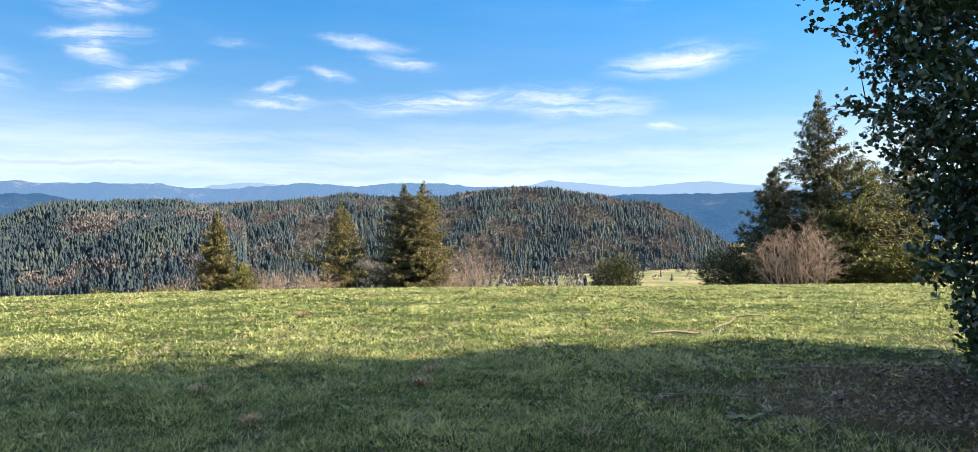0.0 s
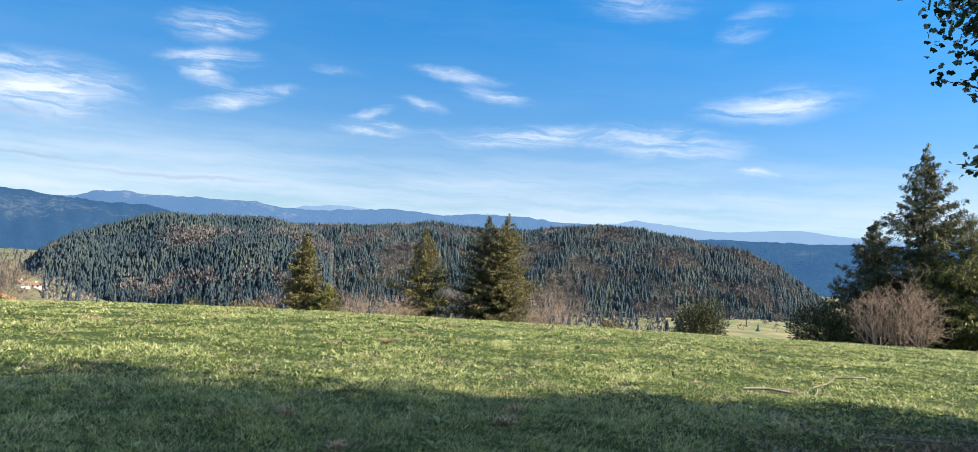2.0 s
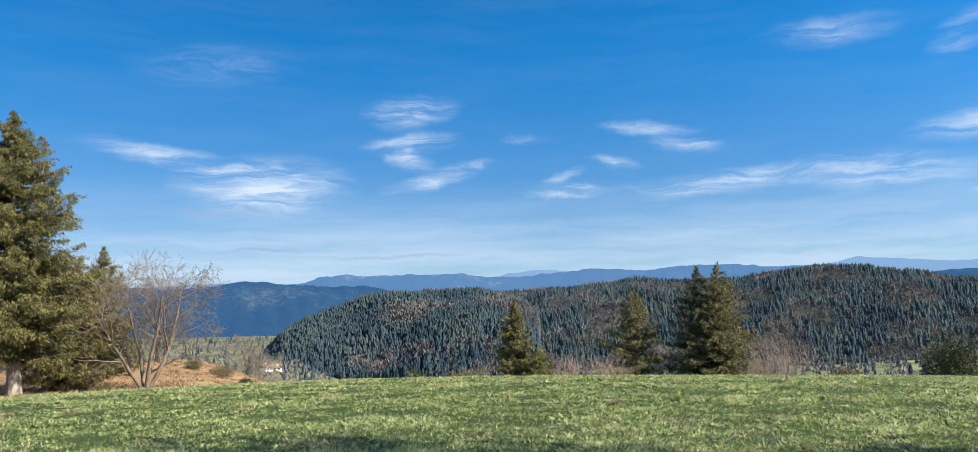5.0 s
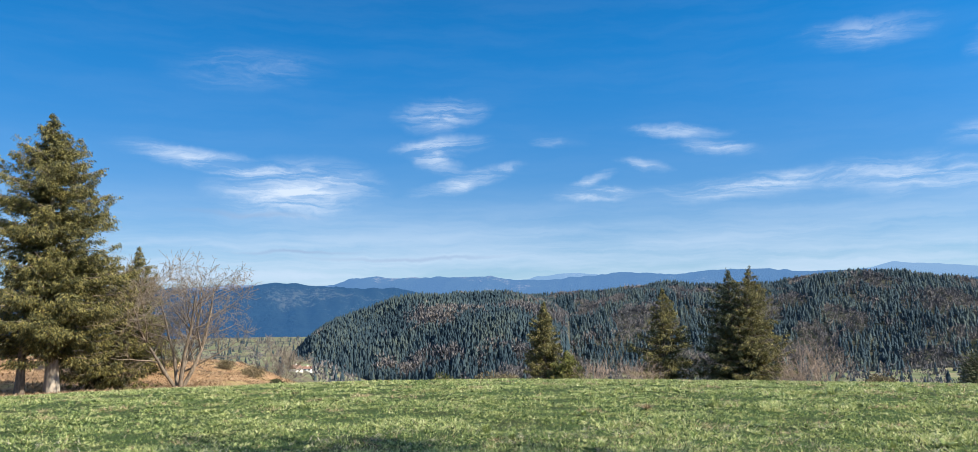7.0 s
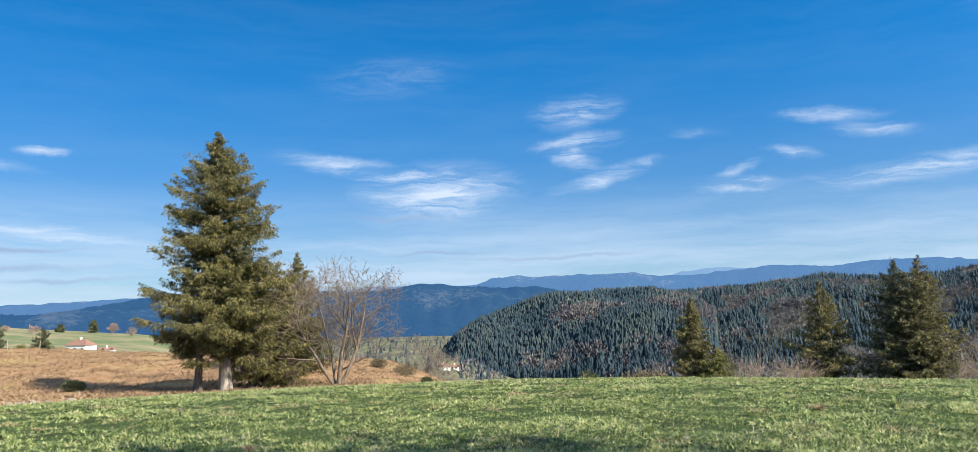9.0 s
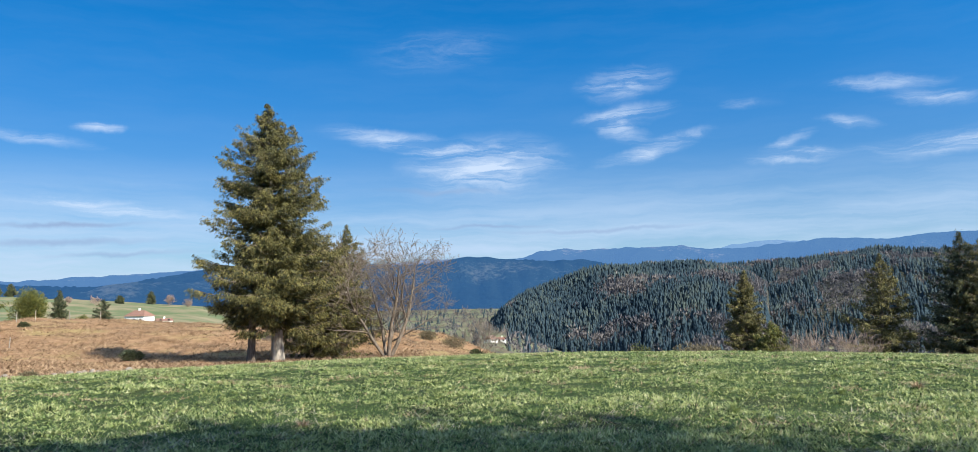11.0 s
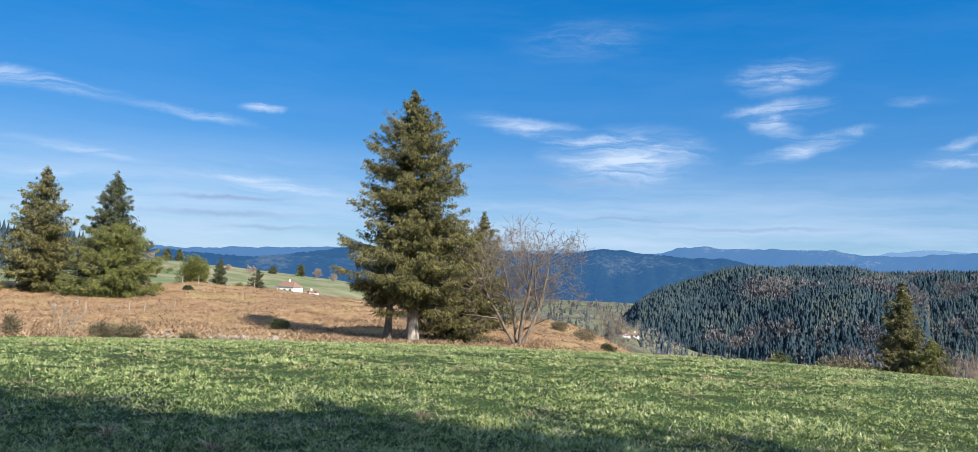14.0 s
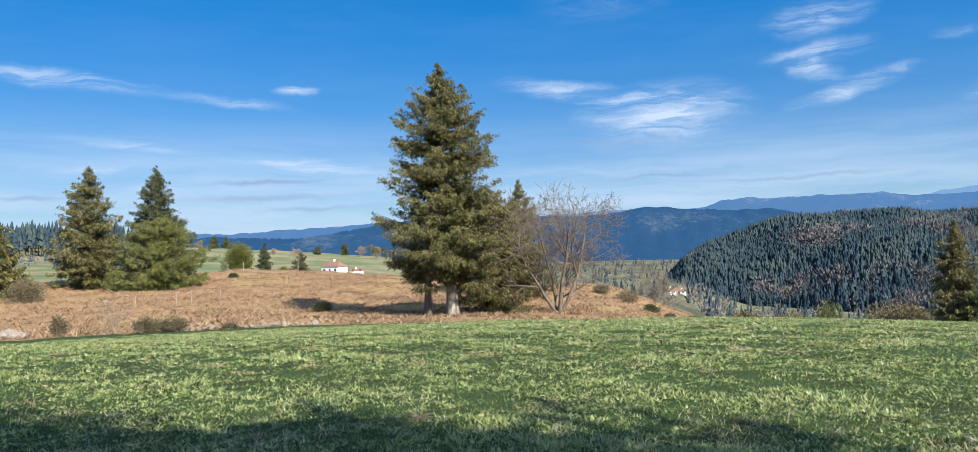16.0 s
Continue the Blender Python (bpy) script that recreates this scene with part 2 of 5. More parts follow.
def toned(name, stops, through_light=0.0):
    """Far trees: each tree has its own tone."""
    def build(n):
        t = n.add("ShaderNodeAttribute", attribute_name="tone").outputs["Fac"]
        rnd = n.add("ShaderNodeNewGeometry").outputs["Random Per Island"]
        col = n.ramp(n.math("ADD", n.math("MULTIPLY", t, 0.8), n.math("MULTIPLY", rnd, 0.2)), stops)
        return surface(n, col, 0.85, spec=0.1)
    return material(name, build)


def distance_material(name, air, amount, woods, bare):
    """Far ridges; the haze of kilometres of air is mixed in as glow."""
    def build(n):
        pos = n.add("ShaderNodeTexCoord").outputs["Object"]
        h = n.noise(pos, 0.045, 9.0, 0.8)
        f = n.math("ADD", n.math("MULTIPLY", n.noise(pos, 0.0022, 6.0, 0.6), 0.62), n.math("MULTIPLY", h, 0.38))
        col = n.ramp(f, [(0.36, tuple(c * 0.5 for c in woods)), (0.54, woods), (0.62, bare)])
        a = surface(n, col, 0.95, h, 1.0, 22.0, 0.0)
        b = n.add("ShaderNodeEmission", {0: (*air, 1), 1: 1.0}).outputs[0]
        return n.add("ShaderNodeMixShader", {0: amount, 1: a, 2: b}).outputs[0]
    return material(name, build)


def painted(name, base, other, scale=3.0, rough=0.8, bump=0.2):
    def build(n):
        pos = n.add("ShaderNodeTexCoord").outputs["Object"]
        h = n.noise(pos, scale, 6.0, 0.6)
        return surface(n, n.ramp(h, [(0.35, base), (0.7, other)]), rough, h, bump, 0.02)
    return material(name, build)


M_GROUND, M_FLOOR = ground_material(), forest_floor()
M_NEEDLE = leafy("spruce_needles", [(0.15, (0.013, 0.019, 0.008)), (0.48, (0.076, 0.075, 0.023)), (0.8, (0.22, 0.188, 0.06)), (1.0, (0.34, 0.275, 0.1))], 0.13)
M_NEEDLE_BLUE = leafy("dark_spruce_needles", [(0.15, (0.012, 0.022, 0.011)), (0.5, (0.042, 0.054, 0.022)), (1.0, (0.14, 0.13, 0.05))], 0.06)
M_NEEDLE_GOLD = leafy("yellow_green_needles", [(0.15, (0.016, 0.028, 0.008)), (0.5, (0.085, 0.1, 0.02)), (1.0, (0.26, 0.23, 0.05))], 0.1)
M_GRASS = grassy("meadow_grass", [(0.0, (0.02, 0.042, 0.014)), (0.25, (0.075, 0.118, 0.035)), (0.5, (0.205, 0.268, 0.09)), (0.75, (0.345, 0.385, 0.145)), (1.0, (0.47, 0.48, 0.25))])
M_STRAW = leafy("dead_grass", [(0.1, (0.2, 0.135, 0.08)), (0.6, (0.38, 0.28, 0.18)), (1.0, (0.52, 0.42, 0.3))], 0.2)
M_WISP = leafy("pale_dead_grass", [(0.1, (0.2, 0.17, 0.12)), (0.6, (0.42, 0.38, 0.3)), (1.0, (0.62, 0.58, 0.5))], 0.15)
M_FERN = leafy("dead_bracken", [(0.15, (0.09, 0.052, 0.03)), (0.5, (0.25, 0.168, 0.1)), (0.9, (0.45, 0.34, 0.215))], 0.2, 0.8)
M_LITTER = leafy("dead_leaves", [(0.1, (0.06, 0.047, 0.037)), (0.6, (0.15, 0.12, 0.095)), (1.0, (0.3, 0.27, 0.23))], 0.1)
M_HOLLY = leafy("holly_leaves", [(0.1, (0.014, 0.036, 0.016)), (0.6, (0.032, 0.07, 0.028)), (1.0, (0.07, 0.12, 0.04))], 0.2, 0.3, 0.85)
M_BROOM = leafy("broom_stems", [(0.1, (0.065, 0.056, 0.032)), (0.6, (0.15, 0.125, 0.07)), (1.0, (0.23, 0.185, 0.115))], 0.2)
M_BERRY = painted("red_berries", (0.35, 0.015, 0.01), (0.5, 0.03, 0.015), 40.0, 0.3, 0.0)
M_BARK = barky("grey_brown_bark", (0.06, 0.045, 0.032), (0.22, 0.18, 0.14))
M_PALE = barky("pale_bark", (0.14, 0.115, 0.09), (0.4, 0.36, 0.3), 4.0)
M_TWIG = barky("grey_twigs", (0.08, 0.068, 0.056), (0.25, 0.215, 0.18))
M_GREY = barky("grey_bark", (0.09, 0.075, 0.06), (0.3, 0.26, 0.215), 4.0)
M_PINK = barky("reddish_twigs", (0.16, 0.115, 0.092), (0.35, 0.27, 0.22))
M_STONE = painted("granite_boulder", (0.13, 0.11, 0.09), (0.3, 0.265, 0.22), 2.5, 0.9, 0.6)
M_WALL = painted("white_render_wall", (0.72, 0.7, 0.66), (0.82, 0.8, 0.77), 1.2)
M_ROOF = painted("faded_clay_roof", (0.15, 0.085, 0.065), (0.23, 0.13, 0.095), 2.0)
M_GLASS = painted("dark_window_pane", (0.03, 0.035, 0.04), (0.05, 0.055, 0.06), 1.0, 0.1, 0.0)
M_FRAME = painted("brown_window_frame", (0.12, 0.08, 0.05), (0.2, 0.13, 0.08), 6.0)
M_POST = barky("weathered_fence_post", (0.18, 0.15, 0.12), (0.42, 0.38, 0.32))
# far conifers are coloured bluer than their own green to imitate haze
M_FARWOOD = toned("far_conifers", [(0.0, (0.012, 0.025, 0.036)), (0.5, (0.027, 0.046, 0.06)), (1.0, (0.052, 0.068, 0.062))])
M_FARBARE = toned("far_bare_trees", [(0.0, (0.06, 0.064, 0.078)), (0.5, (0.11, 0.108, 0.116)), (1.0, (0.19, 0.168, 0.15))])
# the blue of these ridges is painted haze, given off as emission
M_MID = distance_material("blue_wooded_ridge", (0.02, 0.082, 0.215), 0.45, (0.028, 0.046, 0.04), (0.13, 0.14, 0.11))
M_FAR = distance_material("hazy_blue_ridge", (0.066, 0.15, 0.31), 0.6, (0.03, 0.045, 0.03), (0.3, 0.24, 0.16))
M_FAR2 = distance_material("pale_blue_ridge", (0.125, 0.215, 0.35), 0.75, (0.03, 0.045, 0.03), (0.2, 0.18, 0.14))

# ---- terrain ----
NODES_AZ = (-180, -70, -29, -13, 5, 20, 31, 36, 40, 48, 56, 61, 66, 74, 82, 110, 180)
RINGS = {}


def ring(r, *z):
    RINGS[r] = z


ring(0, *[0.0] * 17)
ring(17, *[-0.04] * 17)
ring(35, 0, -0.2, -0.66, -1.0, -1.2, -1.17, -1.14, -1.16, -1.2, -1.22, -1.28, -1.3, -1.3, -1.3, -1.3, -1.2, 0)
ring(62, 0, -0.8, -2.6, -3.9, -4.3, -4.3, -4.2, -4.1, -4.0, -3.8, -3.6, -3.5, -3.5, -3.5, -3.4, -3, 0)
ring(92, 0, -1.5, -4.6, -7, -7.8, -8, -8.5, -7.0, -5.2, -4.8, -4.6, -4.6, -4.6, -4.8, -4.8, -4, 0)
ring(125, 0, -2, -8, -11, -12, -12, -13, -8.4, -5.2, -3.8, -3.5, -3.5, -3.6, -4.3, -4.2, -3, 0)
ring(168, 0, -3, -12, -16, -17, -17, -19, -16, -12, -8, -4.0, -3.0, -2.2, -3.4, -3.6, -2, 0)
ring(240, 0, -4, -22, -26, -28, -28, -28, -24, -20, -16, -11, -10, -9, -8, -7, -3, 0)
ring(420, 0, -5, -40, -45, -47, -47, -46, -31, -29, -27, -14, -9.5, -8, -5, -3, 2, 0)
ring(650, 0, 0, -55, -58, -62, -62, -58, -37, -38, -37, -7, -2.0, 2.0, 7, 8, 8, 0)
ring(1000, 0, 0, -60, -52, -70, -70, -66, -46, -47, -49, -42, -35, -28, -18, -10, 0, 0)
ring(1500, 0, 0, -50, -38, -62, -62, -60, -52, -52, -54, -50, -46, -40, -30, -20, 0, 0)
ring(2600, 0, -20, -50, -55, -60, -60, -60, -58, -58, -60, -60, -55, -50, -45, -40, -20, 0)
ring(4900, *[-60.0] * 17)
RADII = sorted(RINGS)
TABLE = np.array([RINGS[r] for r in RADII], float)


def terrain(az, r):
    """Height of the ground at azimuths and distances, smooth along both."""
    az, r = np.broadcast_arrays(np.asarray(az, float), np.asarray(r, float))
    shape = az.shape
    az, r = az.ravel(), r.ravel()
    rows = np.array([np.interp(az, NODES_AZ, row) for row in TABLE])
    i = np.clip(np.searchsorted(RADII, r, "right") - 1, 0, len(RADII) - 2)
    rr = np.array(RADII, float)
    h = np.diff(rr)
    slope = np.diff(rows, axis=0) / h[:, None]
    m = np.zeros_like(rows)
    a, b = slope[:-1], slope[1:]
    same = a * b > 0
    w1, w2 = (2 * h[1:] + h[:-1])[:, None], (h[1:] + 2 * h[:-1])[:, None]
    m[1:-1] = np.where(same, (w1 + w2) / (w1 / np.where(same, a, 1) + w2 / np.where(same, b, 1)), 0)
    k = np.arange(len(az))
    t = (r - rr[i]) / h[i]
    z = ((2 * t ** 3 - 3 * t ** 2 + 1) * rows[i, k] + (t ** 3 - 2 * t ** 2 + t) * h[i] * m[i, k]
         + (-2 * t ** 3 + 3 * t ** 2) * rows[i + 1, k] + (t ** 3 - t ** 2) * h[i] * m[i + 1, k])
    return z.reshape(shape)


def waves(x, y, size, seed, octaves=3):
    """Cheap smooth noise from sums of sines, about -1 to 1."""
    rs = np.random.RandomState(seed)
    out, amp = 0, 1.0
    for _ in range(octaves):
        for _ in range(4):
            a, p = rs.uniform(0, 2 * np.pi), rs.uniform(0, 2 * np.pi)
            out = out + amp * 0.35 * np.sin((x * np.cos(a) + y * np.sin(a)) * 2 * np.pi / size * rs.uniform(0.7, 1.4) + p)
        size, amp = size * 0.47, amp * 0.55
    return out


def polar(az, r):
    return -np.sin(np.radians(az)) * r, np.cos(np.radians(az)) * r


def relief(x, y):
    r = np.hypot(x, y)
    return waves(x, y, 2.3, 5) * 0.028 * np.clip(r / 6, 0.4, 1) + waves(x, y, 21, 6) * np.clip((r - 45) / 60, 0, 1) * np.clip(900 / (r + 1), 0, 1) * 0.3


def ground_z(x, y):
    x, y = np.asarray(x, float), np.asarray(y, float)
    return terrain(np.degrees(np.arctan2(-x, y)), np.hypot(x, y)) + relief(x, y)


def at(az, r, lift=0.0):
    x, y = polar(az, r)
    return Vector((float(x), float(y), float(ground_z(x, y)) + lift))


def mesh_np(name, v, faces, mat, smooth=False, **attrs):
    """A mesh from arrays; faces are all triangles or all quads."""
    me = bpy.data.meshes.new(name)
    v, faces = np.asarray(v, np.float32), np.asarray(faces, np.int32)
    me.vertices.add(len(v))
    me.vertices.foreach_set("co", v.ravel())
    me.loops.add(faces.size)
    me.loops.foreach_set("vertex_index", faces.ravel())
    me.polygons.add(len(faces))
    me.polygons.foreach_set("loop_start", np.arange(0, faces.size, faces.shape[1], dtype=np.int32))
    if smooth:
        me.polygons.foreach_set("use_smooth", np.ones(len(faces), bool))
    me.update(calc_edges=True)
    for k, a in attrs.items():
        at_ = me.attributes.new(k, "FLOAT", "POINT")
        at_.data.foreach_set("value", np.asarray(a, np.float32))
    me.materials.append(mat)
    return me


def put(name, me, parent=None, label=""):
    ob = new(name, me)
    if parent:
        ob.parent = parent
    return tagged(ob, label)


def part(name, bm, mat, parent, label=""):
    me = bpy.data.meshes.new(name)
    bm.to_mesh(me)
    bm.free()
    me.materials.append(mat)
    return put(name, me, parent, label)


def grid_faces(rows, cols):
    i = np.arange(rows - 1)[:, None] * cols + np.arange(cols - 1)[None, :]
    i = i.ravel()
    return np.stack([i, i + cols, i + cols + 1, i + 1], 1)


def smooth_step(v, a, b):
    t = np.clip((v - a) / (b - a), 0, 1)
    return t * t * (3 - 2 * t)


def build_ground():
    az = np.concatenate([np.arange(-180, -60, 3.0), np.arange(-60, 110, 0.5), np.arange(110, 180.1, 3.0)])
    r = np.concatenate([[0.02], np.geomspace(0.8, 60, 95), np.geomspace(62, 240, 60), np.geomspace(245, 4900, 60)])
    A, R = np.meshgrid(az, r)
    x, y = polar(A, R)
    z = ground_z(x, y)
    edge = 57 + 3 * np.sin(A * 0.3)
    bracken = smooth_step(A, 30, 36) * smooth_step(R, edge - 2, edge + 3) * (1 - smooth_step(R, 178, 200)) * (1 - smooth_step(A, 92, 100))
    hx, hy = polar(-36, 9.4)
    d = np.hypot(x - hx, y - hy)
    litter = 0.75 * np.clip(1.12 - d / 4.2, 0, 1) + 0.35 * np.clip(1 - np.hypot(x - 3.6, y - 7.2) / 2.6, 0, 1)
    field = smooth_step(R, 195, 215) * smooth_step(A, 50, 53) + (1 - smooth_step(A, -8, -4)) * smooth_step(R, 600, 700)
    scrub = smooth_step(R, 60, 80) * (1 - smooth_step(A, 33, 36)) * (1 - smooth_step(R, 600, 800) * (1 - smooth_step(A, -8, -4))) + smooth_step(R, 190, 230) * smooth_step(A, 33, 36) * (1 - smooth_step(A, 48, 52)) * 0.8
    me = mesh_np("ground", np.stack([x, y, z], -1).reshape(-1, 3), grid_faces(*A.shape)[:, ::-1], M_GROUND, True, bracken=bracken.ravel(), litter=litter.ravel(),
                 field=np.clip(field, 0, 1).ravel(), scrub=np.clip(scrub, 0, 1).ravel())
    tagged(put("ground", me), "sloping green meadow running into brown bracken and valley fields", "ground", kind="structure")


build_ground()

HILLS = []


def hill(name, label, az_nodes, el_nodes, r_foot, z_foot, r_crest, cover, seed, bulge=0.9, swing=None):
    """A wooded hill: an arc of slope from its foot to a crest that stands at given heights of view, and a back slope."""
    def shape(a, u):
        el = np.interp(a, az_nodes, el_nodes)
        rc = r_crest * (1 + 0.03 * np.sin(a * 0.21 + seed))
        zc = 1.6 + rc * np.tan(np.radians(el)) - cover
        foot = r_foot
        if swing:
            # the foot swings back towards one end, so that this flank faces aside
            foot = r_foot + (rc * 0.88 - r_foot) * np.clip((a - swing[0]) / (swing[1] - swing[0]), 0, 1) ** 1.2
        r = foot + (rc - foot) * u
        up = np.minimum(u, 1.0)
        z = z_foot + (zc - z_foot) * np.sin(up ** bulge * np.pi / 2) ** 1.15 - np.maximum(u - 1, 0) ** 1.5 * 260
        x, y = polar(a, r)
        gully = waves(x, y, 260, seed, 2) * 9 * np.clip(up * (1 - up) * 4, 0, 1)
        return x, y, z + gully
    a = np.linspace(az_nodes[0], az_nodes[-1], 110)
    u = np.linspace(-0.1, 1.6, 44)
    A, U = np.meshgrid(a, np.clip(u, 0, 2))
    x, y, z = shape(A, U)
    me = mesh_np(name, np.stack([x, y, z], -1).reshape(-1, 3), grid_faces(*A.shape), M_FLOOR, True)
    tagged(put(name, me), label, "hill", kind="structure")
    return shape


left_hill = hill("hill", "rounded hill covered in dark conifers and bare trees", (17, 18.5, 21.4, 24.9, 29.6, 33.6, 35.1, 36.6, 37.2), (0.2, 1.2, 1.73, 1.88, 1.22, -0.03, -0.93, -2.4, -3.4),
                 720, -64, 1000, 11, 3, swing=(20, 37.2))
back_hill = hill("hill", "long wooded hill of mixed conifers and bare trees", (-19, -17.3, -16.1, -14, -12, -8.1, -3.6, 0.2, 3.6, 6.6, 10.2, 14.2, 18.3, 22, 27),
                 (-3.0, -1.6, -0.56, 0.74, 1.6, 2.23, 2.79, 2.68, 2.15, 2.06, 2.19, 1.86, 1.64, 1.4, 0.6), 980, -68, 1450, 11, 8)


def ridge(name, label, az_nodes, el_nodes, r_foot, r_crest, z_foot, mat, rough, seed):
    a = np.linspace(az_nodes[0], az_nodes[-1], 420)
    u = np.linspace(0, 1.3, 26)
    A, U = np.meshgrid(a, u)
    el = np.interp(A, az_nodes, el_nodes)
    k = np.exp(-np.linspace(-2, 2, 9) ** 2)
    k /= k.sum()
    el = np.tile(np.convolve(np.pad(el[0], 4, "edge"), k, "valid"), (len(u), 1))
    r = r_foot + (r_crest - r_foot) * U
    x, y = polar(A, r)
    zc = 1.6 + r_crest * np.tan(np.radians(el)) 
    z = z_foot + (zc - z_foot) * np.sin(np.minimum(U, 1) * np.pi / 2) - np.maximum(U - 1, 0) * 200
    z = z + waves(A * 10, A * 0, 6, seed) * rough * np.minimum(U, 1) ** 10
    z = z + waves(x, y, 420, seed, 3) * 22 * np.clip(U * (1 - U) * 4, 0, 1)
    me = mesh_np(name, np.stack([x, y, z], -1).reshape(-1, 3), grid_faces(*A.shape), mat, True)
    tagged(put(name, me), label, "mountain ridge", kind="structure")


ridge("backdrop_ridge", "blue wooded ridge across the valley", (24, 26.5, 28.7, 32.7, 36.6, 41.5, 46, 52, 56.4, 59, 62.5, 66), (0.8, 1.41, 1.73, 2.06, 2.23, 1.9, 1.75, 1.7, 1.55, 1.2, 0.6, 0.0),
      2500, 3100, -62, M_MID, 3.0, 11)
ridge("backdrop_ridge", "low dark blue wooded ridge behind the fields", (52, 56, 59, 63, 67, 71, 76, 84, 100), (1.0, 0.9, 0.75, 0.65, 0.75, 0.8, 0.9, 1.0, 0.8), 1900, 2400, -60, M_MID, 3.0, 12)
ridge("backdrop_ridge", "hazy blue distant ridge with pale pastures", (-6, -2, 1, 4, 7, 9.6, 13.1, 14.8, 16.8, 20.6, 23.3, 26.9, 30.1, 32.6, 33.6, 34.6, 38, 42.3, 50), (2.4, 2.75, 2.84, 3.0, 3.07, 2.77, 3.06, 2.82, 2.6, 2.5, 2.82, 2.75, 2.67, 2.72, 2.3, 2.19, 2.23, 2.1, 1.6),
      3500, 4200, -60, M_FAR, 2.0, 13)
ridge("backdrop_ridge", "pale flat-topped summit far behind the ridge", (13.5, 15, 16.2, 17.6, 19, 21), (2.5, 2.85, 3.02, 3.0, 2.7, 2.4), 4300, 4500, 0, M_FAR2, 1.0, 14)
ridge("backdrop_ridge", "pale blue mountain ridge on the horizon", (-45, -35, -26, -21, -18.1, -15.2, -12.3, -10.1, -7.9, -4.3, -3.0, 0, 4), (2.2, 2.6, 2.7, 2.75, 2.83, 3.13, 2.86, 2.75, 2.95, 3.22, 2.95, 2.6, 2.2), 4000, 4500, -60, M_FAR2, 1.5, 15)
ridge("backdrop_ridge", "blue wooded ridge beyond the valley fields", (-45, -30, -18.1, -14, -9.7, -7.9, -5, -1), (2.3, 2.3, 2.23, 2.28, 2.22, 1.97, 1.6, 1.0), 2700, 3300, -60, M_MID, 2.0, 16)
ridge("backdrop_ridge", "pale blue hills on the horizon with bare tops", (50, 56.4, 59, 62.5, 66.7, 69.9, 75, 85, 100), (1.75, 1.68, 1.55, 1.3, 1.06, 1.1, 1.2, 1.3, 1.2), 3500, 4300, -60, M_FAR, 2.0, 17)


# ---- far woods ----
def conifer_proto(seed, tiers=3, sides=4):
    """A small ragged spire of overlapping skirts."""
    rs = np.random.RandomState(seed)
    v, f = [], []
    for k in range(tiers):
        z0, z1 = 0.04 + 0.28 * k, min(0.04 + 0.28 * k + 0.5, 1.0)
        rad = 0.2 * (1 - k / tiers) ** 0.85 + 0.012
        b = len(v)
        v.append((rs.uniform(-0.01, 0.01), rs.uniform(-0.01, 0.01), z1))
        for j in range(sides * 2):
            a = 2 * np.pi * (j + rs.uniform(-0.3, 0.3)) / (sides * 2)
            q = rad * (rs.uniform(0.8, 1.3) if j % 2 else rs.uniform(0.4, 0.65))
            v.append((q * np.cos(a), q * np.sin(a), z0 + (0 if j % 2 else 0.07) + rs.uniform(-0.03, 0.03)))
        f += [(b, b + 1 + j, b + 1 + (j + 1) % (sides * 2)) for j in range(sides * 2)]
    return np.array(v), np.array(f)


def bare_proto(seed, count=24):
    """A leafless crown: upright sprays of twigs round a thin stem."""
    rs = np.random.RandomState(seed)
    v, f = [], []
    for k in range(count):
        d = rs.normal(size=3)
        d /= np.linalg.norm(d)
        p = d * rs.uniform(0.2, 1) ** 0.5 * np.array([0.25, 0.25, 0.36]) + np.array([0, 0, 0.56])
        out = d * 0.45 + np.array([0, 0, 0.8])
        side = np.cross(out, rs.normal(size=3))
        side /= np.linalg.norm(side)
        ln = rs.uniform(0.14, 0.27)
        b = len(v)
        v += [p - side * 0.045, p + side * 0.045, p + out * ln]
        f.append((b, b + 1, b + 2))
    b = len(v)
    v += [(-0.012, 0, 0), (0.012, 0, 0), (0, 0.0, 0.6)]
    f += [(b, b + 1, b + 2)]
    return np.array(v), np.array(f)


def scatter(protos, place, size, width, tone, rs):
    """Many copies of small shapes joined into arrays."""
    V, F, T, n = [], [], [], 0
    which = rs.randint(len(protos), size=len(place))
    for k, (pv, pf) in enumerate(protos):
        idx = np.where(which == k)[0]
        if not len(idx):
            continue
        a = rs.uniform(0, 2 * np.pi, len(idx))
        c, s = np.cos(a)[:, None], np.sin(a)[:, None]
        x = (pv[None, :, 0] * c - pv[None, :, 1] * s) * (size * width)[idx][:, None]
        y = (pv[None, :, 0] * s + pv[None, :, 1] * c) * (size * width)[idx][:, None]
        z = pv[None, :, 2] * size[idx][:, None]
        v = np.stack([x, y, z], -1) + place[idx][:, None, :]
        F.append((pf[None] + (np.arange(len(idx)) * len(pv))[:, None, None] + n).reshape(-1, 3))
        V.append(v.reshape(-1, 3))
        T.append(np.repeat(tone[idx], len(pv)))
        n += v.shape[0] * v.shape[1]
    return np.concatenate(V), np.concatenate(F), np.concatenate(T)


CONIFERS = [conifer_proto(s) for s in range(6)]
BARES = [bare_proto(s) for s in range(6)]


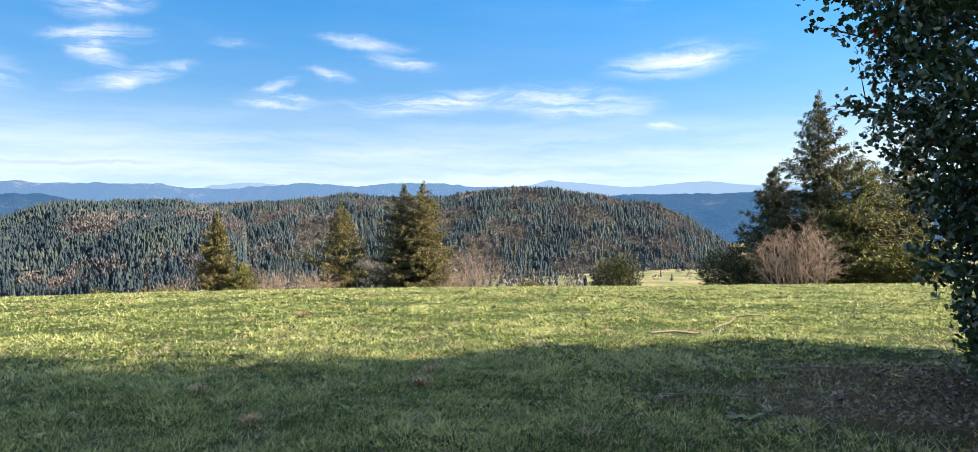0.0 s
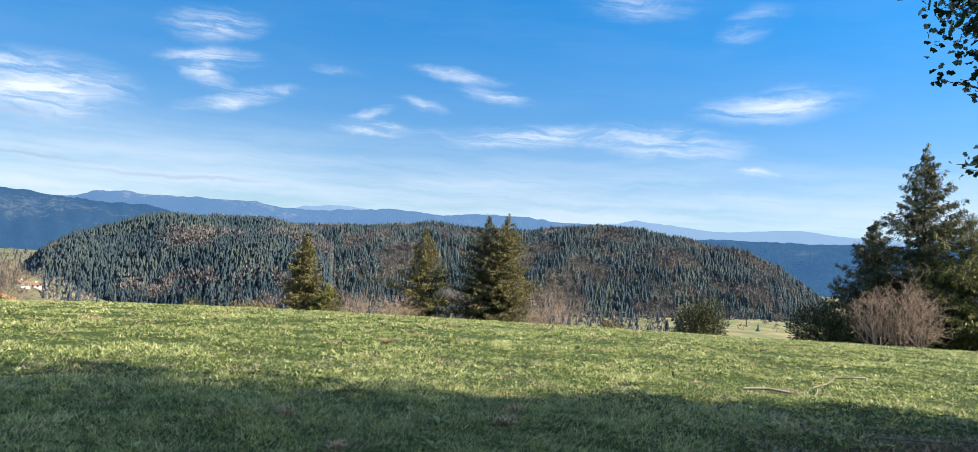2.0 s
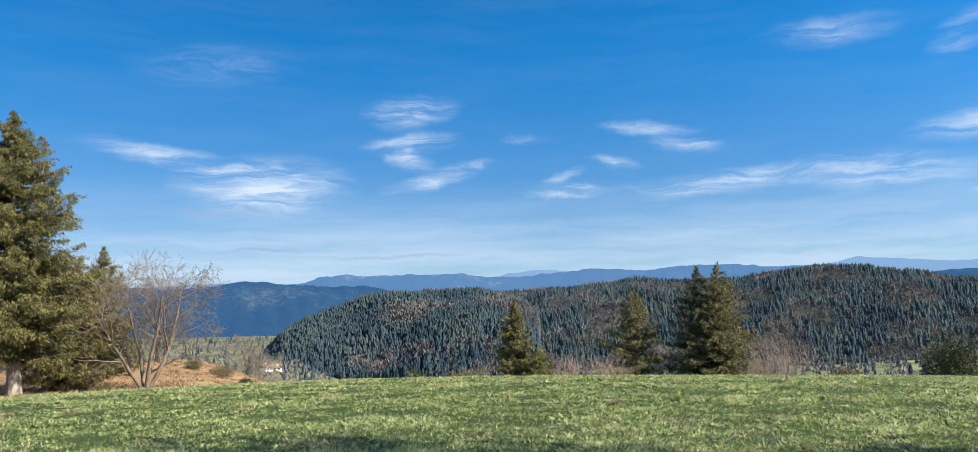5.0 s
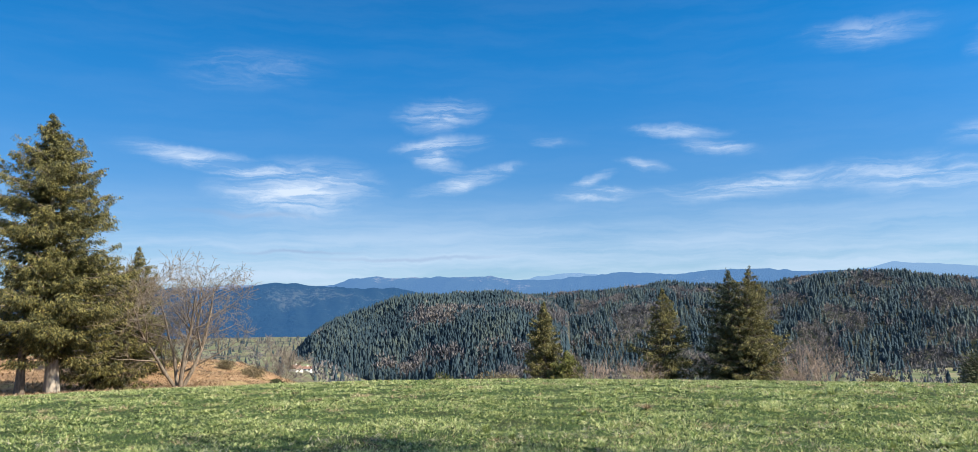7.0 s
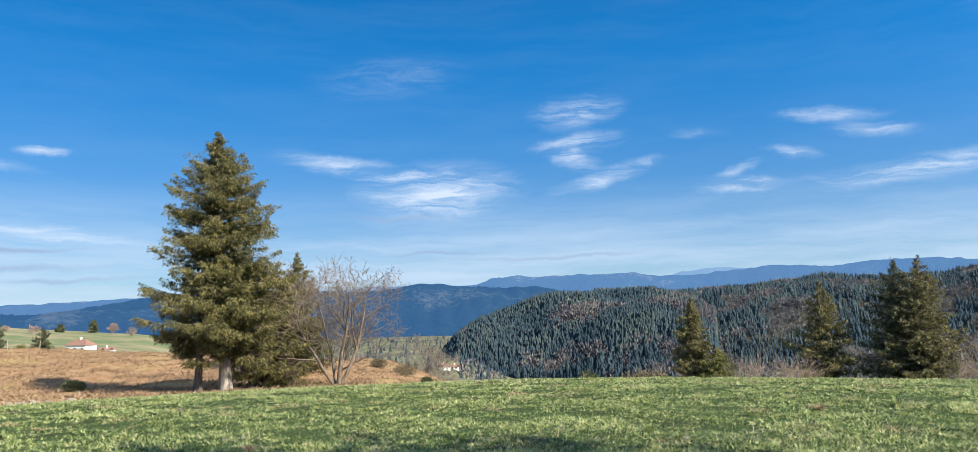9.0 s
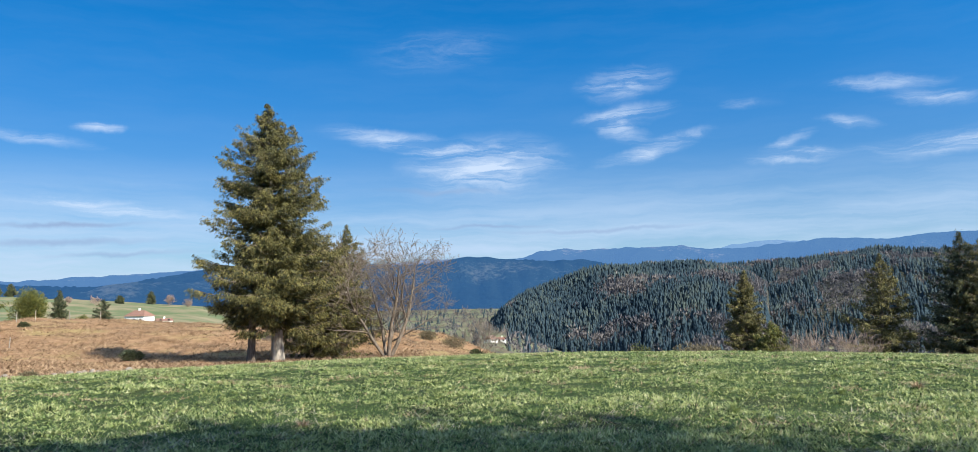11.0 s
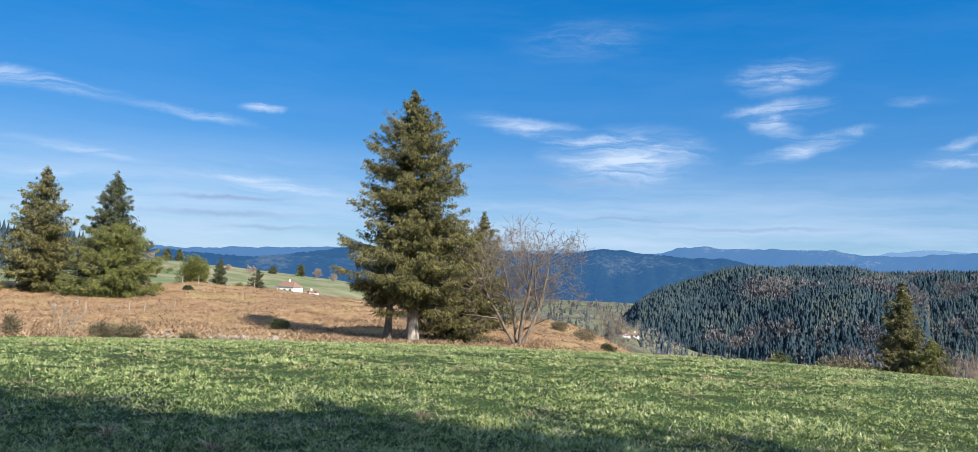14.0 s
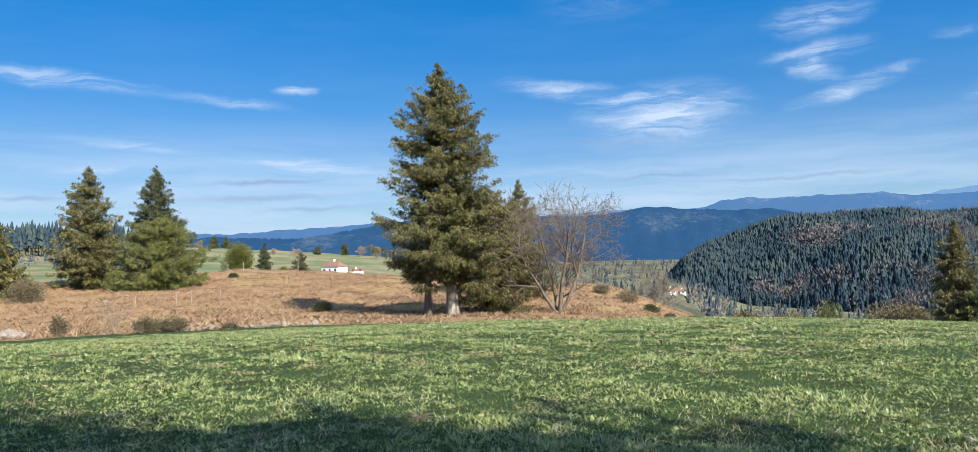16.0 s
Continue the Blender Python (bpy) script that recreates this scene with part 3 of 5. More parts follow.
def woods(shape, a0, a1, count, seed, share, name_seed, dark_from=90.0):
    rs = np.random.RandomState(seed)
    a, u = rs.uniform(a0, a1, count), rs.uniform(0.0, 1.12, count) ** 0.9
    x, y, z = shape(a, u)
    place = np.stack([x, y, z - 0.5], -1)
    kind = 1.35 * waves(x, y, 150, name_seed, 3) + share - u * 0.55 + rs.normal(size=count) * 0.24
    bare = kind - 0.9 * np.clip((a - dark_from) / 5, 0, 1) > 0.62
    tall = 10.5 * rs.uniform(0.5, 1.3, count) * (1 + 0.2 * waves(x, y, 90, seed + 1, 1))
    tone = np.clip(0.5 + 0.3 * waves(x, y, 120, seed + 2, 2) + rs.normal(size=count) * 0.22, 0, 1)
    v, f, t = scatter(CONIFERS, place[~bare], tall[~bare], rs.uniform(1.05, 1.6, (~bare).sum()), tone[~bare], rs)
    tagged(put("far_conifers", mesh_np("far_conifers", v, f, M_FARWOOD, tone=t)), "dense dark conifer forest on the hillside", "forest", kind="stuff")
    v, f, t = scatter(BARES, place[bare], tall[bare] * 0.85, rs.uniform(1.1, 1.6, bare.sum()), tone[bare], rs)
    tagged(put("far_bare_trees", mesh_np("far_bare_trees", v, f, M_FARBARE, tone=t)), "leafless grey-brown trees among the conifers", "forest", kind="stuff")


woods(left_hill, 17.2, 37.0, 13000, 21, 0.5, 31, 27.0)
woods(back_hill, -18.5, 26.5, 24000, 22, 0.62, 32)


# ---- plants ----
def stuff(name, me, parent, label=""):
    return tagged(put(name, me, parent, label), kind="stuff")


def unit(v):
    return v / np.maximum(np.linalg.norm(v, axis=-1, keepdims=True), 1e-9)


def sprays(base, along, length, width, rs, droop=0.15):
    """Flat pointed sprays: each a kite of two triangles."""
    side = unit(np.cross(along, rs.normal(size=along.shape)))
    tip = base + along * length[:, None]
    tip[:, 2] -= length * droop
    mid = base + along * (length * 0.45)[:, None]
    v = np.stack([base, mid + side * width[:, None], tip, mid - side * width[:, None]], 1)
    i = np.arange(len(base))[:, None] * 4
    f = np.concatenate([i + np.array([0, 1, 2]), i + np.array([0, 2, 3])], 1).reshape(-1, 3)
    return v.reshape(-1, 3), f


def needles_of(base, along, length, width, rs, droop=0.3):
    """Narrow hanging twigs of needles, one pointed face each."""
    side = unit(np.cross(along, rs.normal(size=along.shape)))
    tip = base + along * length[:, None]
    tip[:, 2] -= length * droop
    v = np.stack([base - side * width[:, None], base + side * width[:, None], tip], 1)
    return v.reshape(-1, 3), np.arange(len(base) * 3).reshape(-1, 3)


def tubes(p, q, r0, r1, sides=4):
    """Tapered tubes from points p to points q."""
    d = unit(q - p)
    ref = np.where(np.abs(d[:, 2:3]) > 0.9, np.array([[1.0, 0, 0]]), np.array([[0, 0, 1.0]]))
    u = unit(np.cross(d, ref))
    w = np.cross(d, u)
    a = np.arange(sides) * 2 * np.pi / sides
    ringv = u[:, None, :] * np.cos(a)[None, :, None] + w[:, None, :] * np.sin(a)[None, :, None]
    v = np.concatenate([p[:, None] + ringv * np.asarray(r0)[:, None, None], q[:, None] + ringv * np.asarray(r1)[:, None, None]], 1)
    k = np.arange(sides)
    f = np.stack([k, (k + 1) % sides, (k + 1) % sides + sides, k + sides], 1)
    f = f[None] + (np.arange(len(p)) * sides * 2)[:, None, None]
    return v.reshape(-1, 3), f.reshape(-1, 4)


def trunk_mesh(height, r0, mat, lean=(0, 0), sides=10, seed=0, crook=0.0, flare=1.35):
    rs = np.random.RandomState(seed + 77)
    n = 14
    t = np.linspace(0, 1, n)
    cx = lean[0] * t + crook * np.cumsum(rs.normal(size=n)) * 0.3
    cy = lean[1] * t + crook * np.cumsum(rs.normal(size=n)) * 0.3
    rad = r0 * (1 - t) ** 0.85 * (1 + (flare - 1) * np.exp(-t * 25)) + 0.012
    a = np.arange(sides + 1) * 2 * np.pi / sides
    wob = 1 + 0.08 * rs.normal(size=(n, sides))
    wob = np.concatenate([wob, wob[:, :1]], 1)
    x = cx[:, None] + rad[:, None] * wob * np.cos(a)
    y = cy[:, None] + rad[:, None] * wob * np.sin(a)
    z = np.repeat((t * height - 0.5 * (t == 0))[:, None], sides + 1, 1)
    return mesh_np("trunk", np.stack([x, y, z], -1).reshape(-1, 3), grid_faces(n, sides + 1)[:, ::-1], mat, True)


def spruce(name, az, r, height, radius, label, seed, count=12000, crown_base=0.06, needles=None, taper=0.8, trunk=0.22, bark=None, lean=(0, 0), lift=0.0,
           belly=0.0, spray=0.42, branches=260, group="", second=None, gap=0.25):
    """A conifer: tapered trunk, whorls of drooping limbs with upturned tips, and hanging sprays of needles."""
    rs = np.random.RandomState(seed)
    branches = int(branches * 1.5)
    root = tagged(new(name), label, "tree", group)
    root.location = at(az, r, lift)
    put("trunk", trunk_mesh(height * 0.97, trunk, bark or M_BARK, lean, seed=seed), root)
    if second:
        put("trunk", trunk_mesh(height * 0.7, second[2], M_BARK, (0.6, 0.3), seed=seed + 1), root).location = (second[0], second[1], 0)
    layers = max(branches // 9, 6)
    lay = np.arange(branches) % layers
    t = crown_base + (1 - crown_base) * np.clip((lay / layers) ** 0.92 + rs.normal(size=branches) * 0.008, 0, 0.99)
    th = rs.uniform(0, 2 * np.pi, branches)
    s = (t - crown_base) / (1 - crown_base)
    prof = (1 - s) ** taper * (1 + belly * np.sin(np.pi * np.clip(s * 1.6, 0, 1)))
    prof *= (1 - 0.28 * np.clip((0.22 - s) / 0.22, 0, 1)) * np.minimum(1, (1 - s) / 0.2 + 0.1)
    prof *= 1 + 0.14 * np.sin(lay * 2.4 + seed)
    ln = radius * prof * rs.uniform(1 - gap * 2.0, 1.18, branches) + 0.12
    start = np.stack([lean[0] * t, lean[1] * t, t * height], -1)
    out = np.stack([np.cos(th), np.sin(th), np.zeros(branches)], -1)
    rise = 0.62 * s - 0.26 + rs.normal(size=branches) * 0.06

    def along(b, q):
        """Points at share q of branches b."""
        p = start[b] + out[b] * (ln[b] * q)[:, None]
        p[:, 2] += ln[b] * (rise[b] * q + 0.18 * q ** 2 * (1 - s[b]) - 0.25 * q * (1 - q))
        return p
    k = np.arange(branches)
    ends = [along(k, np.full(branches, q)) for q in (0.0, 0.35, 0.7, 1.0)]
    rr = 0.035 * (ln / max(radius, 1)) * radius ** 0.5 + 0.012
    V, F, n = [], [], 0
    for j in range(3):
        v, f = tubes(ends[j], ends[j + 1], rr * (1 - j * 0.3), rr * (1 - (j + 1) * 0.3), 3)
        V.append(v), F.append(f + n)
        n += len(v)
    stuff("limbs", mesh_np("limbs", np.concatenate(V), np.concatenate(F), M_BARK), root)
    # needles sit in tufts along the side twigs of each limb
    count = int(count * 3.0)
    spray *= 0.66
    tufts = max(count // 20, 1)
    which = rs.randint(tufts, size=count)
    tb = rs.choice(branches, tufts, p=ln / ln.sum())
    tq = rs.uniform(0.06, 1.0, tufts) ** 0.75
    ts = rs.uniform(-1, 1, tufts) * (1.05 - tq * 0.6)
    drop = rs.uniform(0, 1, tufts) ** 2 * 0.2 * ln[tb] ** 0.6
    b = tb[which]
    q = np.clip(tq[which] + rs.normal(size=count) * 0.028, 0.03, 1.02)
    spread = ts[which] + rs.normal(size=count) * 0.07
    p = along(b, q)
    flat = np.stack([-out[b][:, 1], out[b][:, 0], np.zeros(count)], -1)
    p = p + flat * (spread * ln[b] * 0.27)[:, None] + rs.normal(size=(count, 3)) * 0.34 * spray
    d = unit(out[b] * 0.8 + flat * np.sign(spread)[:, None] * rs.uniform(0.1, 1.0, count)[:, None] + np.array([0, 0, -0.45]) + rs.normal(size=(count, 3)) * 0.4)
    p[:, 2] -= drop[which] + rs.uniform(0, 1, count) ** 2 * 0.1
    size = spray * rs.uniform(0.5, 1.25, count) * (0.6 + 0.4 * (1 - s[b]))
    v, f = needles_of(p, d, size, size * rs.uniform(0.15, 0.25, count), rs, 0.3)
    stuff("crown", mesh_np("crown", v, f, needles or M_NEEDLE), root)
    return root


def bush(name, az, r, height, radius, label, seed, count, mat, spray=0.4, lift=0.0, category="bush", stems=16, group=""):
    """A dense low bush of many leafy sprays on short stems, with an uneven outline."""
    rs = np.random.RandomState(seed)
    root = tagged(new(name), label, category, group)
    root.location = at(az, r, lift)
    lobes = np.clip(rs.normal(size=(9, 3)), -1.3, 1.3) * np.array([radius * 0.3, radius * 0.3, height * 0.14])
    lobes += np.array([0, 0, height * 0.44]) - lobes.mean(0)
    count, spray = int(count * 2.2), spray * 0.6
    d = unit(rs.normal(size=(count, 3)))
    lob = lobes[rs.randint(9, size=count)]
    p = lob + d * (rs.uniform(0.25, 1, count) ** 0.5)[:, None] * np.array([radius * 0.62, radius * 0.62, height * 0.44])
    p[:, 2] = np.clip(np.abs(p[:, 2]), 0.05, None)
    d = unit(d * 0.8 + np.array([0, 0, 0.35]) + rs.normal(size=(count, 3)) * 0.4)
    size = spray * rs.uniform(0.6, 1.3, count)
    v, f = sprays(p, d, size, size * 0.15, rs, 0.1)
    stuff("crown", mesh_np("crown", v, f, mat), root)
    a = rs.uniform(0, 2 * np.pi, stems)
    q = np.stack([np.cos(a) * radius * 0.6, np.sin(a) * radius * 0.6, np.full(stems, height * 0.7)], -1)
    v, f = tubes(np.stack([np.cos(a) * 0.1, np.sin(a) * 0.1, np.full(stems, -0.1)], -1), q, np.full(stems, 0.05), np.full(stems, 0.012), 4)
    stuff("stems", mesh_np("stems", v, f, M_BARK), root)
    return root


def limb_tree(seed, stems, height, spread, r0, levels, kids, up=0.35, start=0.2, wig=0.11, wide=1.0):
    """Branch segments of a bare tree: thick ones and thin ones."""
    rs = np.random.RandomState(seed)
    segs = []

    def grow(p, d, ln, rad, lev, stem):
        pts = [p]
        n = 5 if lev < 2 else 3
        for k in range(n):
            d = d + rs.normal(size=3) * wig + np.array([0, 0, up * 0.22])
            d = d / np.linalg.norm(d)
            q = pts[-1] + d * ln / n
            segs.append((pts[-1], q, rad * (1 - 0.75 * k / n), rad * (1 - 0.75 * (k + 1) / n), lev, stem))
            pts.append(q)
        if lev >= levels:
            return
        for _ in range(kids[lev]):
            s = rs.uniform(start if lev == 0 else 0.15, 1.0)
            k = min(int(s * n), n - 1)
            base = pts[k] + (pts[k + 1] - pts[k]) * (s * n - k)
            dd = unit((pts[k + 1] - pts[k])[None])[0]
            e = rs.normal(size=3)
            e = e - dd * (e @ dd)
            e /= np.linalg.norm(e)
            nd = dd * 0.72 + e * rs.uniform(0.5, 0.95) * wide
            grow(base, nd / np.linalg.norm(nd), ln * rs.uniform(0.42, 0.66) * (1.1 - 0.35 * s), max(rad * (1 - 0.75 * s) * 0.62, 0.006), lev + 1, stem)
    for stem in range(stems):
        a = (stem + rs.uniform(0, 0.7)) * 2 * np.pi / stems
        d = np.array([np.cos(a) * spread, np.sin(a) * spread, 1.0])
        grow(np.array([np.cos(a) * 0.12 * (stems > 1), np.sin(a) * 0.12 * (stems > 1), -0.3]), d / np.linalg.norm(d), height * rs.uniform(0.65, 0.85), r0 * rs.uniform(0.7, 1.1), 0, stem)
    return segs


def bare_tree(name, az, r, label, seed, stems, height, spread, r0, levels, kids, mat, twig, category="tree", thin=1.0, lift=0.0, group="", up=0.35, start=0.2, wide=1.0):
    root = tagged(new(name), label, category, group)
    root.location = at(az, r, lift)
    segs = limb_tree(seed, stems, height, spread, r0, levels, kids, up, start, 0.11, wide)
    sets = [("trunk" if stems < 6 else "stem", [g for g in segs if g[4] == 0 and g[5] == k], mat, 7) for k in range(stems)]
    sets += [("limbs", [g for g in segs if g[4] == 1], mat, 4), ("twigs", [g for g in segs if g[4] > 1], twig, 3)]
    for nm, got, m, sides in sets:
        if got:
            p, q, a, b, _, _ = zip(*got)
            v, f = tubes(np.array(p), np.array(q), np.maximum(np.array(a), 0.012 * thin), np.maximum(np.array(b), 0.009 * thin), sides)
            (put if nm in ("trunk", "stem") else stuff)(nm, mesh_np(nm, v, f, m), root)
    return root


# big spruce on the bracken slope and its neighbours
# pale bark on one trunk and dark on the other paint sun and shade
spruce("spruce_tree", 51.3, 75, 23.3, 6.6, "tall shaggy olive-green spruce with two trunks beside the meadow", 1, 84000, 0.165, M_NEEDLE, 0.54, 0.5, M_PALE, (-0.75, -0.62), 0.0, 0.0, 0.36, 380,
       second=(-1.7, -1.6, 0.34), gap=0.3)
spruce("spruce_tree", 48.3, 80, 12.0, 4.8, "bushy olive spruce growing beside a taller one", 2, 15000, 0.05, M_NEEDLE, 0.6, 0.14, belly=0.2, spray=0.4, branches=160)
spruce("spruce_tree", 46.6, 100, 14.4, 4.7, "slender dark green spruce behind a bare tree", 3, 17000, 0.06, M_NEEDLE, 0.75, 0.2, spray=0.42, branches=200)
bare_tree("bare_tree", 47.6, 92, "small pale leafless tree among spruces", 5, 2, 13.0, 0.25, 0.1, 3, (12, 7, 4), M_PALE, M_TWIG, thin=1.4)
bare_tree("bare_tree", 43.9, 78, "wide leafless grey tree on the bracken slope", 14, 5, 12.0, 0.55, 0.2, 4, (9, 7, 4, 2), M_BARK, M_BARK, thin=1.3, up=0.24, start=0.12, wide=1.3)
# twin spruces and a third further along
spruce("spruce_tree", 75.25, 146, 20.0, 7.0, "broad olive spruce on the bracken slope", 6, 20000, 0.03, M_NEEDLE, 0.68, 0.3, spray=0.62, group="spruces on the slope")
spruce("spruce_tree", 71.25, 139, 19.6, 6.6, "spruce with a wide skirt of yellow-green growth", 7, 20000, 0.03, M_NEEDLE_BLUE, 0.78, 0.3, spray=0.62, group="spruces on the slope")
spruce("conifer_bush", 70.9, 135, 11.5, 7.6, "dense yellow-green conifer bush under a spruce", 8, 24000, 0.01, M_NEEDLE_GOLD, 0.4, 0.15, belly=0.15, spray=0.55, branches=260)
spruce("spruce_tree", 80.6, 135, 11.5, 5.0, "short broad olive spruce beside bracken", 9, 9000, 0.03, M_NEEDLE, 0.65, 0.22, spray=0.8, group="spruces on the slope")
bush("juniper_bush", 78.6, 120, 3.0, 2.6, "low grey-green bush below a spruce", 10, 2200, M_BROOM, 0.5)
bush("conifer_bush", 66.2, 186, 6.4, 3.6, "rounded yellow-green conifer on the knoll", 12, 5000, M_NEEDLE_GOLD, 0.7)
spruce("spruce_tree", 64.6, 226, 12.5, 2.6, "thin dark grey-green conifer behind the knoll", 13, 3500, 0.1, M_NEEDLE_BLUE, 0.6, 0.15, spray=0.8, branches=120)
spruce("spruce_tree", 62.1, 186, 5.2, 3.0, "small dark green spruce on the knoll", 14, 3500, 0.03, M_NEEDLE_BLUE, 0.8, 0.12, spray=0.42, branches=110)
bush("conifer_bush", 63.3, 184, 1.7, 1.4, "small yellow bush on the knoll", 15, 900, M_NEEDLE_GOLD, 0.4)
# spruces below the meadow's edge
spruce("spruce_tree", 18.95, 135, 17.2, 4.6, "narrow golden-green spruce below the meadow", 16, 17000, 0.03, M_NEEDLE, 0.7, 0.22, spray=0.52, group="spruces below the meadow")
spruce("spruce_tree", 17.3, 132, 8.6, 3.6, "small golden-green spruce beside a taller one", 17, 6000, 0.02, M_NEEDLE_GOLD, 0.5, 0.14, belly=0.3, spray=0.65, group="spruces below the meadow")
spruce("spruce_tree", 10.6, 130, 18.7, 7.6, "open-branched golden-green spruce below the meadow", 18, 16000, 0.03, M_NEEDLE, 0.85, 0.24, spray=0.52, gap=0.38, group="spruces below the meadow", branches=200)
# shade is coloured in: dark needles on the left twin, golden on the right
spruce("spruce_tree", 6.1, 131, 21.6, 7.2, "tall spruce with shade coloured into its needles, tight against its twin", 19, 22000, 0.03, M_NEEDLE_BLUE, 0.6, 0.28, spray=0.52, group="spruces below the meadow", branches=300)
spruce("spruce_tree", 4.75, 129, 21.7, 7.0, "tall golden-green spruce standing tight against its twin", 20, 22000, 0.03, M_NEEDLE, 0.6, 0.28, spray=0.52, group="spruces below the meadow", branches=300)
for k, (a, r, h, w) in enumerate(((12.4, 118, 7.8, 0.5), (0.7, 122, 10.0, 0.5), (15.3, 124, 7.0, 0.4), (2.2, 120, 7.2, 0.5))):
    bare_tree("bare_shrub", a, r, "leafless pinkish-brown shrub below the meadow's edge", 40 + k, 10, h, w, 0.06, 2, (8, 5), M_PINK, M_PINK, "shrub", 1.2, group="bare shrubs")
bush("conifer_bush", -9.1, 100, 6.6, 3.3, "dark rounded conifer at the meadow's edge", 50, 5000, M_NEEDLE_BLUE, 0.55)
bush("conifer_bush", 26.3, 110, 4.6, 1.8, "small yellow-green conifer below the meadow", 51, 1500, M_NEEDLE_GOLD, 0.45)
for k, (a, r, h, w) in enumerate(((28.5, 100, 3.2, 2.6), (22.8, 104, 3.6, 3.2), (-3.0, 104, 3.6, 2.2), (31.5, 92, 2.4, 2.0), (21.6, 96, 3.0, 2.4))):
    bush("broom_bush", a, r, h, w, "straw-coloured broom bush at the meadow's edge", 52 + k, 2000, M_BROOM, 0.6, group="broom bushes")
# group of conifers behind the holly
# dark and golden needles here carry the shaded and sunlit sides of the group
spruce("spruce_tree", -22.6, 82, 19.6, 6.4, "tall dark spruce in a group at the meadow's edge", 60, 24000, 0.05, M_NEEDLE_BLUE, 0.75, 0.3, spray=0.42, gap=0.35, group="spruces by the holly", branches=260)
spruce("spruce_tree", -19.9, 84, 13.0, 5.6, "dark spruce with level boughs in a group", 61, 15000, 0.05, M_NEEDLE_BLUE, 0.72, 0.25, spray=0.42, gap=0.35, group="spruces by the holly", branches=200)
spruce("spruce_tree", -25.2, 79, 12.4, 6.0, "broad spruce with sunlight coloured into its golden-green needles", 62, 18000, 0.03, M_NEEDLE_GOLD, 0.55, 0.22, belly=0.2, spray=0.42, group="spruces by the holly")
spruce("spruce_tree", -27.8, 83, 15.0, 5.0, "olive spruce half hidden by the holly", 63, 11000, 0.05, M_NEEDLE, 0.7, 0.22, spray=0.42, group="spruces by the holly")
bush("conifer_bush", -17.4, 80, 4.8, 3.8, "low dark conifer at the foot of a spruce", 64, 5000, M_NEEDLE_BLUE, 0.5)
bush("conifer_bush", -28.2, 76, 3.6, 3.6, "low golden conifer beside the spruces", 65, 4000, M_NEEDLE_GOLD, 0.5)
for k, (a, h) in enumerate(((-20.3, 5.6), (-21.6, 6.0), (-22.7, 5.0))):
    bare_tree("bare_shrub", a, 70, "leafless reddish-brown birch shrub in front of spruces", 66 + k, 6, h, 0.3, 0.06, 3, (7, 5, 2), M_PINK, M_PINK, "shrub", 0.95, group="bare shrubs")
# bracken slope and beyond
for k, (a, r, h, w) in enumerate(((60.3, 84, 0.9, 1.1), (39.2, 104, 1.6, 1.9), (37.6, 98, 0.8, 0.9), (36.4, 95, 0.7, 0.8), (66.5, 150, 0.8, 1.0), (41.0, 112, 1.2, 1.2), (34.8, 92, 1.0, 1.4))):
    bush("juniper_bush", a, r, h, w, "low dark bush in dead bracken", 70 + k, 900, M_BROOM if k % 2 else M_NEEDLE_BLUE, 0.35, group="low bushes")
for k, (a, r, h, w) in enumerate(((71.2, 57, 1.0, 0.7), (70.4, 57.5, 0.9, 0.9), (69.3, 57, 1.0, 0.8), (76.0, 58, 1.2, 0.6), (81.2, 58, 1.0, 0.8), (82.5, 59, 1.2, 1.0), (66.0, 56, 0.4, 0.5))):
    bush("broom_bush", a, r, h, w, "grey-brown broom bush beside the stone row", 80 + k, 700, M_BROOM, 0.3, group="broom by the stones")
bare_tree("bare_tree", 73.0, 57, "thin leafless sapling in the bracken", 90, 2, 2.6, 0.3, 0.03, 2, (7, 3), M_PALE, M_TWIG)
bare_tree("bare_tree", 37.5, 182, "leafless tree below the knoll", 91, 3, 13.0, 0.45, 0.2, 3, (10, 7, 4), M_PALE, M_TWIG, thin=3.0)
for k, (a, r, h, w) in enumerate(((68.1, 640, 9.5, 3.4), (67.3, 640, 9.0, 3.2), (59.3, 620, 9, 3.4), (61.2, 600, 5, 2.6))):
    spruce("spruce_tree", a, r, h, w, "dark conifer on the far field's edge", 95 + k, 900, 0.1, M_NEEDLE_BLUE, 0.5, 0.3, spray=2.0, branches=90, group="far field trees")
for k, (a, r, h, w) in enumerate(((58.2, 610, 6, 5), (62.6, 560, 4.5, 4), (57.0, 600, 5, 6), (64.2, 560, 4, 4), (69.0, 630, 4, 4))):
    bare_tree("bare_tree", a, r, "leafless brown tree on the far field's edge", 110 + k, 4, h * 1.3, 0.5, 0.2, 2, (10, 6), M_PINK, M_PINK, thin=9.0, group="far field bare trees")


